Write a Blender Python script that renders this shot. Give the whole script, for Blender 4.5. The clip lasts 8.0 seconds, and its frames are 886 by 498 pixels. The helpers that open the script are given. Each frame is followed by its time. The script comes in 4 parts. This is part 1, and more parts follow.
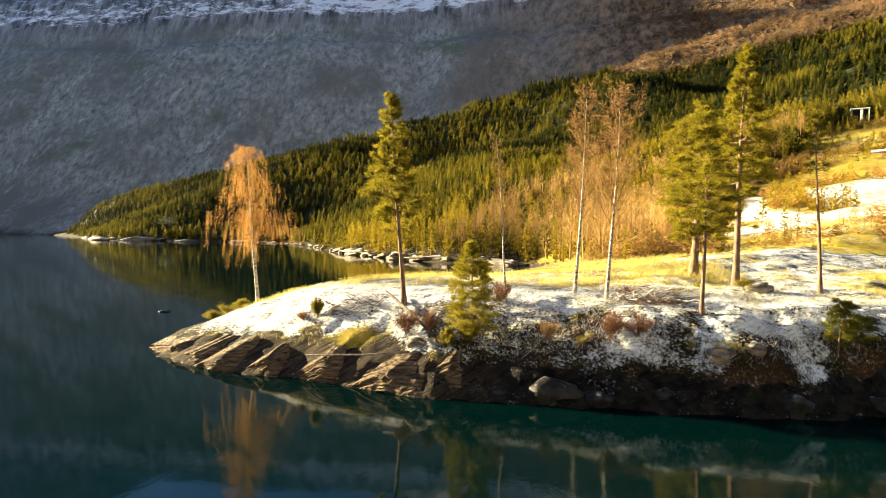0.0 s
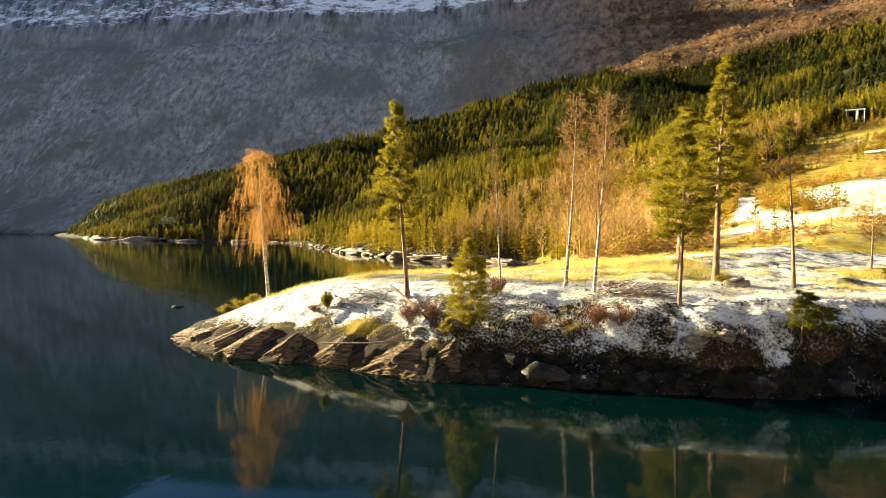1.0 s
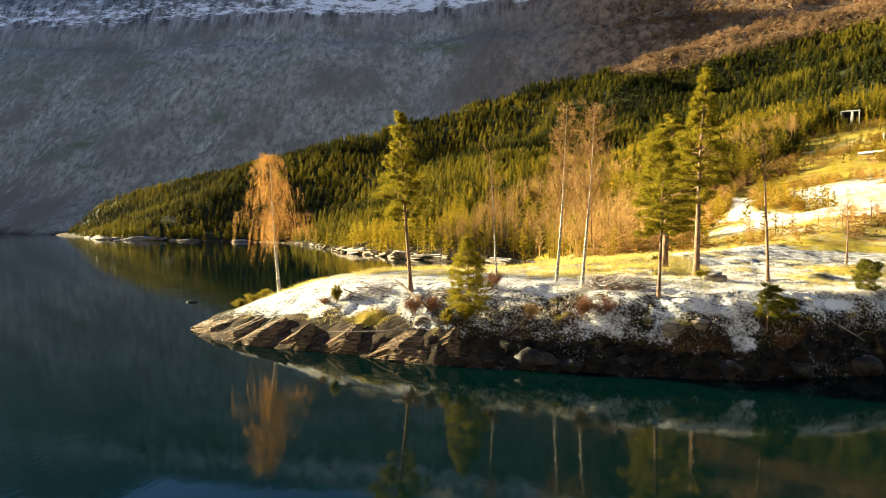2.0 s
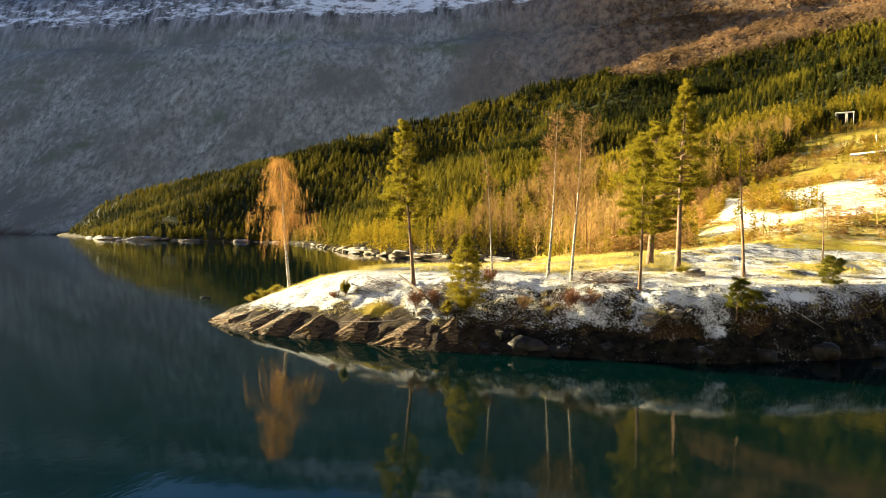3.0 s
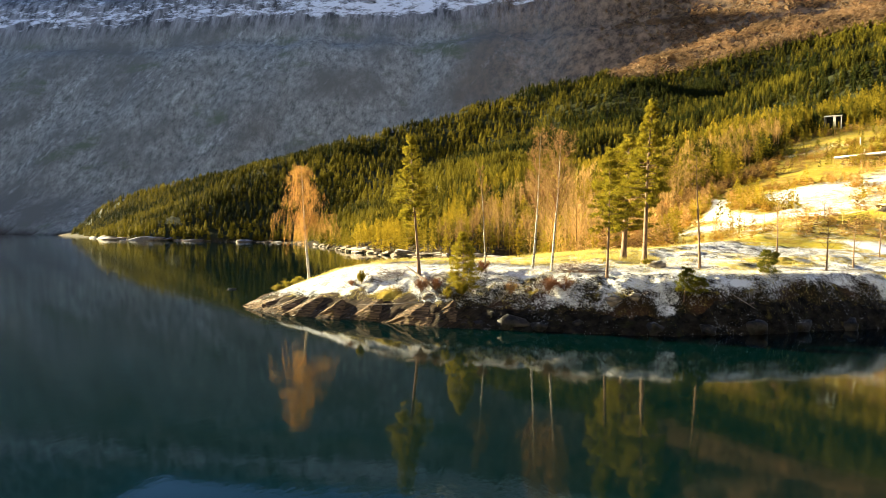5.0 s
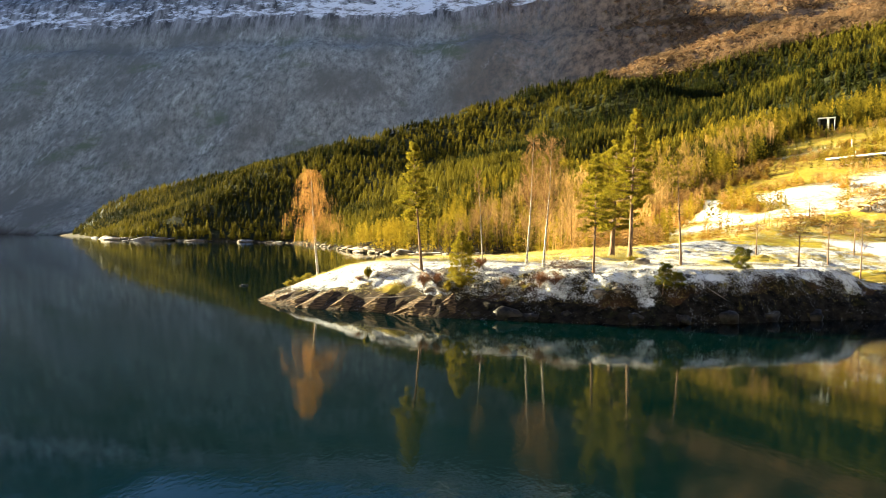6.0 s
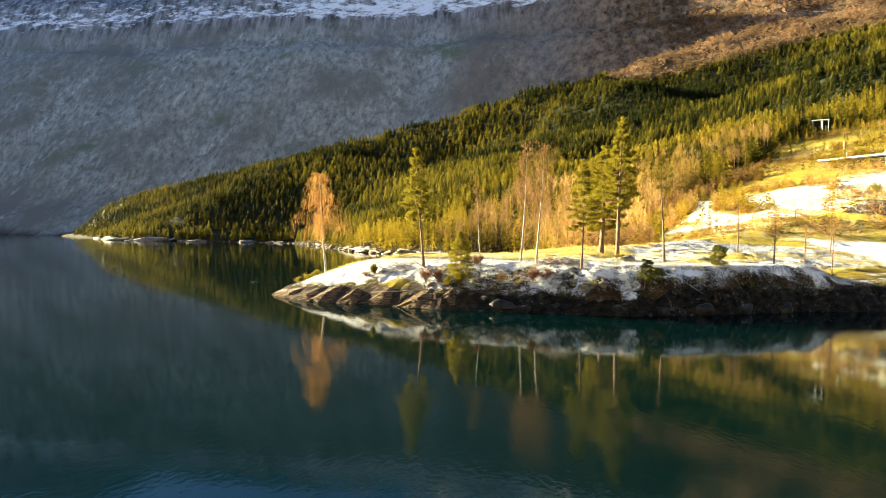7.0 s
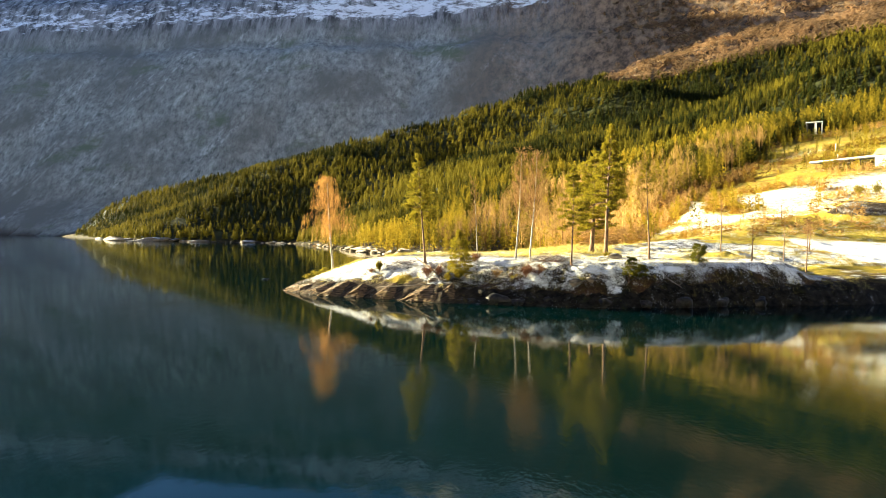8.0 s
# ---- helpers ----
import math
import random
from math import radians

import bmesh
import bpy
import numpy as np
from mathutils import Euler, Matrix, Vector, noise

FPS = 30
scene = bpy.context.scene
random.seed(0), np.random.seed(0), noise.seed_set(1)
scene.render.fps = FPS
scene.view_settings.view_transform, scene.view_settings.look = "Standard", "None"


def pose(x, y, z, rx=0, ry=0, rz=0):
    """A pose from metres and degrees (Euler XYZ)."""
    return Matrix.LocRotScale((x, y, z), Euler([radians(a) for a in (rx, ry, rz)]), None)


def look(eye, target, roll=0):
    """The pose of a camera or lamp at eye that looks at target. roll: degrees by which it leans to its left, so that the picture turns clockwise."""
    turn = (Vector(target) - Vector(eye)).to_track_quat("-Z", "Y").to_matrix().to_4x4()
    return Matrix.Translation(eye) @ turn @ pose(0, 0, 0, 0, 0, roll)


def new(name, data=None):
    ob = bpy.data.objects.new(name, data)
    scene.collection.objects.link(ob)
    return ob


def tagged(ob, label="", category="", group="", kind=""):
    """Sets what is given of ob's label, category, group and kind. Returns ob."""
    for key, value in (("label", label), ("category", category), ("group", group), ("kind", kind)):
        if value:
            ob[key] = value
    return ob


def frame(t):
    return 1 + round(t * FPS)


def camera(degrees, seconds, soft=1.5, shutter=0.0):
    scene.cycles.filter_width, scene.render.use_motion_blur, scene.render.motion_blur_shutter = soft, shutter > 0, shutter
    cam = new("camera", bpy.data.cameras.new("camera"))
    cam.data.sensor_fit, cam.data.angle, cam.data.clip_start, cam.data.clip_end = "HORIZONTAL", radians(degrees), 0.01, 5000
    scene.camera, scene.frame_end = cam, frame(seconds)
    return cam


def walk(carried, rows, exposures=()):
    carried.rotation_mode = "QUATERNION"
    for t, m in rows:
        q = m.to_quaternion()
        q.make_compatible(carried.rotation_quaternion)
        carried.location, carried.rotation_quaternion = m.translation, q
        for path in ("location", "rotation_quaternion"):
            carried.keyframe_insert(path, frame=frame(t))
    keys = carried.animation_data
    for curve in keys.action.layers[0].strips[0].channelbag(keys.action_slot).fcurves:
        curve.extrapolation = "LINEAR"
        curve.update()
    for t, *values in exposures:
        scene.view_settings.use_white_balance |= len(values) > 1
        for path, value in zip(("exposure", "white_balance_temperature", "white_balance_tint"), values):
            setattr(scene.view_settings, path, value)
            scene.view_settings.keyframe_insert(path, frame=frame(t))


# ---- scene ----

# ---- camera: a drone backs away over the lake, level, at a steady pace ----
cam = camera(72.0, 8.0, soft=0.9)
PATH = [
    (0.0, 0.00, 0.00, 8.32, -1.01, 0.92, 5.41),
    (0.5, 0.13, -1.63, 8.26, -1.02, 0.92, 5.40),
    (1.0, 0.28, -3.24, 8.20, -1.02, 0.92, 5.40),
    (1.5, 0.43, -5.06, 8.13, -1.02, 0.92, 5.40),
    (3.0, 0.94, -10.95, 7.92, -1.01, 0.92, 5.38),
    (3.5, 1.12, -13.13, 7.84, -1.00, 0.92, 5.38),
    (4.0, 1.31, -15.44, 7.75, -0.99, 0.92, 5.37),
    (4.5, 1.51, -17.84, 7.67, -0.98, 0.92, 5.37),
    (6.0, 2.13, -25.40, 7.40, -0.94, 0.92, 5.35),
    (6.5, 2.35, -28.02, 7.31, -0.92, 0.92, 5.35),
    (7.0, 2.57, -30.66, 7.22, -0.90, 0.92, 5.35),
    (7.5, 2.79, -33.32, 7.12, -0.88, 0.92, 5.34),
    (8.0, 3.03, -36.00, 7.02, -0.85, 0.92, 5.34),
]
walk(cam, [(t, pose(x, y, z, 0, 0, yaw) @ pose(0, 0, 0, 90 + pitch) @ pose(0, 0, 0, 0, 0, roll)) for t, x, y, z, pitch, roll, yaw in PATH],
     exposures=[(0.0, 2.92, 5800, 7), (1.5, 2.80, 5850, 8), (3.5, 2.78, 5850, 7), (4.5, 2.94, 5800, 7), (6.5, 3.12, 5600, 6), (8.0, 3.22, 5500, 5)])

# ---- light: a low winter sun from the left, a little ahead, and a clear sky ----
SUN_ELEVATION, SUN_AZIMUTH = radians(13.0), radians(-71.0)  # azimuth from +y, clockwise
to_sun = Vector((math.sin(SUN_AZIMUTH) * math.cos(SUN_ELEVATION), math.cos(SUN_AZIMUTH) * math.cos(SUN_ELEVATION), math.sin(SUN_ELEVATION)))
sun = new("sun", bpy.data.lights.new("sun", "SUN"))
sun.data.energy, sun.data.angle, sun.data.color = 5.0, radians(0.53), (1.0, 0.79, 0.40)
sun.matrix_world = look(to_sun * 100, (0, 0, 0))
world = bpy.data.worlds.new("sky")
scene.world = world
world.use_nodes = True
sky = world.node_tree.nodes.new("ShaderNodeTexSky")
sky.sky_type, sky.sun_disc, sky.sun_elevation, sky.sun_rotation = "NISHITA", False, SUN_ELEVATION, SUN_AZIMUTH
sky.air_density, sky.dust_density, sky.altitude = 0.38, 0.22, 2000
world.node_tree.nodes["Background"].inputs["Strength"].default_value = 0.05
world.node_tree.links.new(sky.outputs["Color"], world.node_tree.nodes["Background"].inputs["Color"])


# ---- materials ----
class Nodes:
    """A short way to write a node material."""

    def __init__(self, name, rough=0.8):
        self.mat = bpy.data.materials.new(name)
        self.mat.use_nodes = True
        self.tree = self.mat.node_tree
        self.bsdf = self.tree.nodes["Principled BSDF"]
        self.bsdf.inputs["Roughness"].default_value = rough
        self.place = self.tree.nodes.new("ShaderNodeTexCoord").outputs["Object"]

    def put(self, socket, value):
        if isinstance(value, bpy.types.NodeSocket):
            self.tree.links.new(value, socket)
        elif isinstance(value, tuple) and len(value) == 3 and socket.type == "RGBA":
            socket.default_value = (*value, 1)
        else:
            socket.default_value = value

    def noise(self, scale, detail=4, stretch=None, rough=0.55, at=None, turn=None):
        n = self.tree.nodes.new("ShaderNodeTexNoise")
        n.inputs["Scale"].default_value, n.inputs["Detail"].default_value, n.inputs["Roughness"].default_value = scale, detail, rough
        where = at or self.place
        if stretch:
            m = self.tree.nodes.new("ShaderNodeMapping")
            m.inputs["Scale"].default_value = stretch
            if turn:
                m.vector_type, m.inputs["Rotation"].default_value = "TEXTURE", turn
                m.inputs["Scale"].default_value = tuple(1 / c for c in stretch)
            self.put(m.inputs["Vector"], where)
            where = m.outputs["Vector"]
        self.put(n.inputs["Vector"], where)
        return n.outputs["Fac"]

    def ramp(self, value, low, high, a=0.0, b=1.0):
        n = self.tree.nodes.new("ShaderNodeMapRange")
        n.clamp = True
        self.put(n.inputs["Value"], value)
        for key, v in (("From Min", low), ("From Max", high), ("To Min", a), ("To Max", b)):
            n.inputs[key].default_value = v
        return n.outputs["Result"]

    def math(self, what, a, b=0.0):
        n = self.tree.nodes.new("ShaderNodeMath")
        n.operation = what
        self.put(n.inputs[0], a)
        self.put(n.inputs[1], b)
        return n.outputs[0]

    def mix(self, fac, a, b):
        n = self.tree.nodes.new("ShaderNodeMix")
        n.data_type = "RGBA"
        self.put(n.inputs["Factor"], fac)
        self.put(n.inputs[6], a)
        self.put(n.inputs[7], b)
        return n.outputs[2]

    def attribute(self, name):
        n = self.tree.nodes.new("ShaderNodeAttribute")
        n.attribute_name = name
        return n.outputs["Fac"]

    def island(self):
        return self.tree.nodes.new("ShaderNodeNewGeometry").outputs["Random Per Island"]

    def done(self, colour, bump=None, strength=0.4, distance=0.05, rough=None):
        self.put(self.bsdf.inputs["Base Color"], colour)
        if rough is not None:
            self.put(self.bsdf.inputs["Roughness"], rough)
        if bump is not None:
            n = self.tree.nodes.new("ShaderNodeBump")
            n.inputs["Strength"].default_value, n.inputs["Distance"].default_value = strength, distance
            self.put(n.inputs["Height"], bump)
            self.put(self.bsdf.inputs["Normal"], n.outputs["Normal"])
        return self.mat


def water_material():
    m = Nodes("lake_water", 0.05)
    m.bsdf.inputs["IOR"].default_value = 1.23
    wide = m.noise(0.05, 3)
    small = m.noise(1.6, 3, (1.0, 0.55, 1.0))
    ripple = m.noise(5.0, 3, (1.0, 0.5, 1.0))
    breeze = m.ramp(m.noise(0.035, 4, None, 0.6), 0.50, 0.62)
    calm = m.ramp(wide, 0.42, 0.62)
    height = m.math("MULTIPLY", small, m.ramp(calm, 0, 1, 0.30, 0.85))
    height = m.math("ADD", height, m.math("MULTIPLY", ripple, m.ramp(breeze, 0, 1, 0.10, 1.1)))
    return m.done(m.mix(wide, (0.0002, 0.0048, 0.0050), (0.0003, 0.0071, 0.0074)), height, 0.09, 0.06)


def ground_material():
    m = Nodes("frosted_ground", 0.9)
    m.bsdf.inputs["Specular IOR Level"].default_value = 0.08
    mid, fine, tiny = m.noise(0.9, 5), m.noise(6.0, 5), m.noise(22.0, 3)
    rock, snow, wood, tuft, litter = (m.attribute(key) for key in ("rock", "snow", "wood", "tuft", "litter"))
    # dry grass, heather and moss
    grass = m.mix(m.ramp(mid, 0.35, 0.65), (0.026, 0.018, 0.010), (0.009, 0.010, 0.005))
    grass = m.mix(m.ramp(m.noise(0.25, 4), 0.50, 0.66), grass, (0.050, 0.025, 0.014))
    grass = m.mix(m.ramp(fine, 0.52, 0.80), grass, (0.20, 0.14, 0.045))
    grass = m.mix(m.ramp(m.noise(0.55, 5), 0.60, 0.68), grass, (0.22, 0.17, 0.026))
    straw = m.mix(m.ramp(m.noise(0.35, 4), 0.4, 0.6), (0.46, 0.335, 0.045), (0.36, 0.30, 0.026))
    straw = m.mix(m.ramp(m.noise(0.16, 7, None, 0.7), 0.50, 0.62), straw, (0.27, 0.165, 0.030))
    straw = m.mix(m.ramp(m.noise(1.1, 6, None, 0.7), 0.52, 0.66), straw, (0.22, 0.185, 0.022))
    grass = m.mix(tuft, grass, straw)
    # layered rock with lichen on the tip, its layers climbing to the right; further along dark rock in blocks, with the
    # near bank's shade put into its colour
    where = m.tree.nodes.new("ShaderNodeSeparateXYZ")
    m.put(where.inputs[0], m.place)
    blocky_shade = m.math("MULTIPLY", m.ramp(where.outputs["X"], -5.0, 1.0), m.ramp(where.outputs["Y"], 52.0, 46.0))
    grain = m.noise(1.5, 6, (0.35, 0.7, 6.0), 0.6, None, (0, radians(-30), 0))
    lump = m.noise(1.1, 8, (1.0, 1.0, 1.5), 0.65)
    stone = m.mix(m.ramp(grain, 0.36, 0.64), (0.012, 0.010, 0.009), (0.095, 0.066, 0.045))
    crack = m.noise(4.5, 5, (0.30, 0.8, 5.0), 0.65, None, (0, radians(-30), 0))
    stone = m.mix(m.ramp(crack, 0.42, 0.34), stone, (0.008, 0.007, 0.007))
    # near-black tones: the bank lies in shade, painted here into the stone
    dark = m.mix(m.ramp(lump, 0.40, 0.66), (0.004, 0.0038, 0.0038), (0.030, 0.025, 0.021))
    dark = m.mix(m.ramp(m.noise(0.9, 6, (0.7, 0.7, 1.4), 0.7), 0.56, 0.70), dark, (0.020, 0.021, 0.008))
    stone = m.mix(blocky_shade, stone, dark)
    stone = m.mix(m.ramp(m.noise(2.0, 5), 0.60, 0.74), stone, (0.080, 0.066, 0.022))
    # leafless woods, gullies and scree on the far slopes
    trees = m.noise(0.06, 8, (1, 1, 0.35), 0.78)
    slope = m.mix(m.ramp(trees, 0.34, 0.68), (0.108, 0.110, 0.100), (0.46, 0.455, 0.405))
    slope = m.mix(m.ramp(m.noise(0.004, 6, None, 0.6), 0.46, 0.64), slope, (0.170, 0.164, 0.142))
    slope = m.mix(m.ramp(m.noise(0.010, 7, (0.5, 0.5, 1.0), 0.65), 0.56, 0.68), slope, (0.145, 0.160, 0.105))
    gully = m.ramp(m.noise(0.010, 7, (1.6, 0.6, 0.16), 0.62, None, (0, radians(32), 0)), 0.57, 0.66)
    slope = m.mix(m.math("MULTIPLY", m.math("MULTIPLY", gully, m.ramp(trees, 0.46, 0.62)), 0.42), slope, (0.74, 0.73, 0.68))
    cliff = m.noise(0.03, 8, (1.3, 0.6, 0.22), 0.72)
    crags = m.mix(m.ramp(cliff, 0.40, 0.62), (0.060, 0.060, 0.062), (0.34, 0.33, 0.33))
    slope = m.mix(m.ramp(where.outputs["Z"], 690, 770), slope, crags)
    scrub = m.mix(m.ramp(m.noise(0.045, 7, (1, 1, 0.7), 0.72), 0.38, 0.62), (0.060, 0.044, 0.032), (0.30, 0.205, 0.125))
    slope = m.mix(tuft, slope, scrub)
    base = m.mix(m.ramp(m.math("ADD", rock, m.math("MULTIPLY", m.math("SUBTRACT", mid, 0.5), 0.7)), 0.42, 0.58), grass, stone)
    base = m.mix(wood, base, slope)
    # needle litter and moss under the spruces
    base = m.mix(litter, base, m.mix(m.ramp(mid, 0.4, 0.6), (0.018, 0.017, 0.008), (0.030, 0.036, 0.010)))
    frost = m.math("ADD", m.math("MULTIPLY", m.math("SUBTRACT", m.noise(0.7, 7, None, 0.7), 0.5), 1.7), m.math("MULTIPLY", m.math("SUBTRACT", fine, 0.5), 1.7))
    frost = m.math("ADD", frost, m.math("MULTIPLY", m.math("SUBTRACT", tiny, 0.5), 1.1))
    far = m.math("MULTIPLY", m.math("SUBTRACT", m.noise(0.035, 8, (0.6, 0.5, 1.6), 0.8), 0.5), 5.5)
    n = m.tree.nodes.new("ShaderNodeMix")
    m.put(n.inputs["Factor"], wood)
    m.put(n.inputs["A"], frost)
    m.put(n.inputs["B"], far)
    white = m.ramp(m.math("ADD", snow, n.outputs["Result"]), 0.34, 0.86)
    colour = m.mix(white, base, (0.79, 0.80, 0.84))
    relief = m.math("ADD", m.math("MULTIPLY", fine, 0.8), m.math("ADD", mid, m.math("ADD", m.math("MULTIPLY", tiny, 0.35), m.math("MULTIPLY", m.math("ADD", grain, crack), m.math("ADD", m.math("MULTIPLY", rock, 2.2), 0.1)))))
    return m.done(colour, relief, 0.7, 0.2)


def leaf_material(name, dark, light, through_light=0.35, rough=0.6, toned=False):
    """Needles, leaves and twigs: the light shines through a little."""
    m = Nodes(name, rough)
    if toned:
        colour = m.mix(m.math("ADD", m.math("MULTIPLY", m.attribute("tone"), 0.85), m.math("MULTIPLY", m.island(), 0.15)), dark, light)
    else:
        colour = m.mix(m.island(), dark, light)
    m.bsdf.inputs["Specular IOR Level"].default_value = 0.04
    mat = m.done(colour)
    t = m.tree.nodes.new("ShaderNodeBsdfTranslucent")
    mix = m.tree.nodes.new("ShaderNodeMixShader")
    m.put(t.inputs["Color"], colour)
    m.put(mix.inputs[0], through_light)
    m.put(mix.inputs[1], m.bsdf.outputs[0])
    m.put(mix.inputs[2], t.outputs[0])
    m.put(m.tree.nodes["Material Output"].inputs["Surface"], mix.outputs[0])
    return mat


def bark_material(name, dark, light, scale, stretch):
    m = Nodes(name, 0.9)
    n = m.noise(scale, 5, stretch, 0.65)
    return m.done(m.mix(m.ramp(n, 0.40, 0.60), dark, light), n, 0.8, 0.03)


def plain_material(name, dark, light, scale=6.0, stretch=None, rough=0.7):
    m = Nodes(name, rough)
    n = m.noise(scale, 5, stretch)
    return m.done(m.mix(m.ramp(n, 0.35, 0.65), dark, light), n, 0.4, 0.02)


def glass_material():
    m = Nodes("window_glass", 0.12)
    m.bsdf.inputs["IOR"].default_value = 1.12
    return m.done((0.004, 0.005, 0.006))


def rock_material():
    m = Nodes("layered_rock", 0.9)
    m.bsdf.inputs["Specular IOR Level"].default_value = 0.08
    grain = m.noise(1.8, 6, (0.5, 0.8, 6.0), 0.6)
    stone = m.mix(m.ramp(grain, 0.34, 0.66), (0.018, 0.014, 0.012), (0.205, 0.138, 0.086))
    stone = m.mix(m.ramp(m.noise(3.0, 5), 0.58, 0.72), stone, (0.12, 0.095, 0.03))
    up = m.tree.nodes.new("ShaderNodeSeparateXYZ")
    m.put(up.inputs[0], m.tree.nodes.new("ShaderNodeNewGeometry").outputs["Normal"])
    frost = m.math("ADD", up.outputs["Z"], m.math("MULTIPLY", m.math("SUBTRACT", m.noise(2.7, 7, None, 0.7), 0.5), 1.4))
    return m.done(m.mix(m.ramp(frost, 1.02, 1.25), stone, (0.70, 0.70, 0.72)), grain, 0.9, 0.10)


def shore_rock_material():
    m = Nodes("pale_shore_rock", 0.9)
    n = m.noise(0.9, 7, (0.6, 0.6, 2.6), 0.65)
    stone = m.mix(m.ramp(n, 0.36, 0.64), (0.045, 0.036, 0.030), (0.34, 0.27, 0.20))
    up = m.tree.nodes.new("ShaderNodeSeparateXYZ")
    m.put(up.inputs[0], m.tree.nodes.new("ShaderNodeNewGeometry").outputs["Normal"])
    frost = m.math("ADD", up.outputs["Z"], m.math("MULTIPLY", m.math("SUBTRACT", m.noise(0.8, 6, None, 0.7), 0.5), 1.2))
    return m.done(m.mix(m.ramp(frost, 0.84, 1.10), stone, (0.74, 0.73, 0.74)), n, 0.8, 0.2)


def shaded_wet_rock_material():
    m = Nodes("shade_dark_wet_rock", 0.55)
    m.bsdf.inputs["Specular IOR Level"].default_value = 0.2
    n = m.noise(1.6, 8, (1, 1, 1.4), 0.66)
    # wet stone, with the bank's shade also put into its near-black colour
    stone = m.mix(m.ramp(n, 0.38, 0.66), (0.004, 0.004, 0.0042), (0.040, 0.034, 0.030))
    up = m.tree.nodes.new("ShaderNodeSeparateXYZ")
    m.put(up.inputs[0], m.tree.nodes.new("ShaderNodeNewGeometry").outputs["Normal"])
    frost = m.math("ADD", up.outputs["Z"], m.math("MULTIPLY", m.math("SUBTRACT", m.noise(2.2, 8, None, 0.72), 0.5), 2.2))
    return m.done(m.mix(m.ramp(frost, 1.0, 1.5), stone, (0.55, 0.56, 0.60)), n, 0.9, 0.12)


def frosted_wood_material():
    m = Nodes("frosted_sticks", 0.9)
    n = m.noise(4.0, 5, (1, 1, 1), 0.65)
    up = m.tree.nodes.new("ShaderNodeSeparateXYZ")
    m.put(up.inputs[0], m.tree.nodes.new("ShaderNodeNewGeometry").outputs["Normal"])
    frost = m.math("ADD", up.outputs["Z"], m.math("MULTIPLY", m.math("SUBTRACT", n, 0.5), 1.6))
    wood = m.mix(m.ramp(n, 0.4, 0.6), (0.075, 0.050, 0.034), (0.26, 0.20, 0.155))
    return m.done(m.mix(m.ramp(frost, 0.45, 0.95), wood, (0.70, 0.68, 0.70)), n, 0.6, 0.02)


SHORE_ROCK, SHADED_WET_ROCK, FROSTED_WOOD = shore_rock_material(), shaded_wet_rock_material(), frosted_wood_material()
WATER, GROUND, ROCK, GLASS = water_material(), ground_material(), rock_material(), glass_material()
SPRUCE = leaf_material("spruce_needles", (0.006, 0.012, 0.003), (0.175, 0.142, 0.011), 0.18, 0.8, True)
YELLOW_PINE = leaf_material("young_pine_needles", (0.034, 0.040, 0.005), (0.47, 0.34, 0.022), 0.36, 0.6, True)
TWIG = leaf_material("bare_twigs", (0.16, 0.088, 0.036), (0.46, 0.28, 0.11), 0.15)
WOOD_TWIG = leaf_material("bare_wood_twigs", (0.080, 0.042, 0.020), (0.66, 0.42, 0.15), 0.26, 0.7, True)
HILL_TWIG = leaf_material("bare_hill_woods", (0.11, 0.076, 0.050), (0.50, 0.335, 0.19), 0.3, 0.8, True)
PINE = leaf_material("pine_needles", (0.040, 0.046, 0.005), (0.42, 0.33, 0.020), 0.42)
ORANGE = leaf_material("golden_birch_leaves", (0.24, 0.115, 0.026), (0.70, 0.40, 0.11), 0.45)
STRAW = leaf_material("dry_grass", (0.36, 0.28, 0.070), (0.66, 0.57, 0.19), 0.4)
HEATH = leaf_material("brown_shrub_twigs", (0.10, 0.045, 0.025), (0.22, 0.10, 0.045), 0.1)
DARK_HEATH = leaf_material("dead_heather", (0.026, 0.018, 0.013), (0.085, 0.055, 0.030), 0.1)
RUST_TWIG = leaf_material("rusty_scrub_twigs", (0.12, 0.066, 0.016), (0.48, 0.29, 0.045), 0.45, 0.7, True)
FROSTED = leaf_material("frosted_stalks", (0.42, 0.40, 0.44), (0.75, 0.76, 0.83), 0.2)
DARK_PINE = leaf_material("dark_pine_needles", (0.020, 0.028, 0.006), (0.20, 0.18, 0.016), 0.3)
MOSS = leaf_material("juniper_needles", (0.075, 0.075, 0.010), (0.38, 0.29, 0.030), 0.45)
PINE_BARK = bark_material("pine_bark", (0.085, 0.050, 0.030), (0.24, 0.145, 0.085), 5.0, (1, 1, 0.25))
BIRCH_BARK = bark_material("birch_bark", (0.07, 0.055, 0.045), (0.58, 0.52, 0.43), 4.0, (1, 1, 2.2))
DRY_WOOD = bark_material("weathered_wood", (0.13, 0.10, 0.08), (0.36, 0.31, 0.27), 4.0, (1, 1, 0.3))
OLD_WOOD = bark_material("dead_stem_wood", (0.035, 0.025, 0.018), (0.13, 0.095, 0.07), 4.0, (1, 1, 0.3))
BOARD = plain_material("grey_boards", (0.16, 0.14, 0.12), (0.26, 0.23, 0.20), 3.0, (6, 6, 0.4))
WHITE_PAINT = plain_material("white_paint", (0.72, 0.72, 0.70), (0.82, 0.82, 0.80))
DARK_BOARD = plain_material("dark_boards", (0.010, 0.009, 0.008), (0.022, 0.019, 0.017), 3.0, (6, 6, 0.4))
SNOW = plain_material("snow_cover", (0.76, 0.76, 0.78), (0.84, 0.84, 0.86), 2.0)


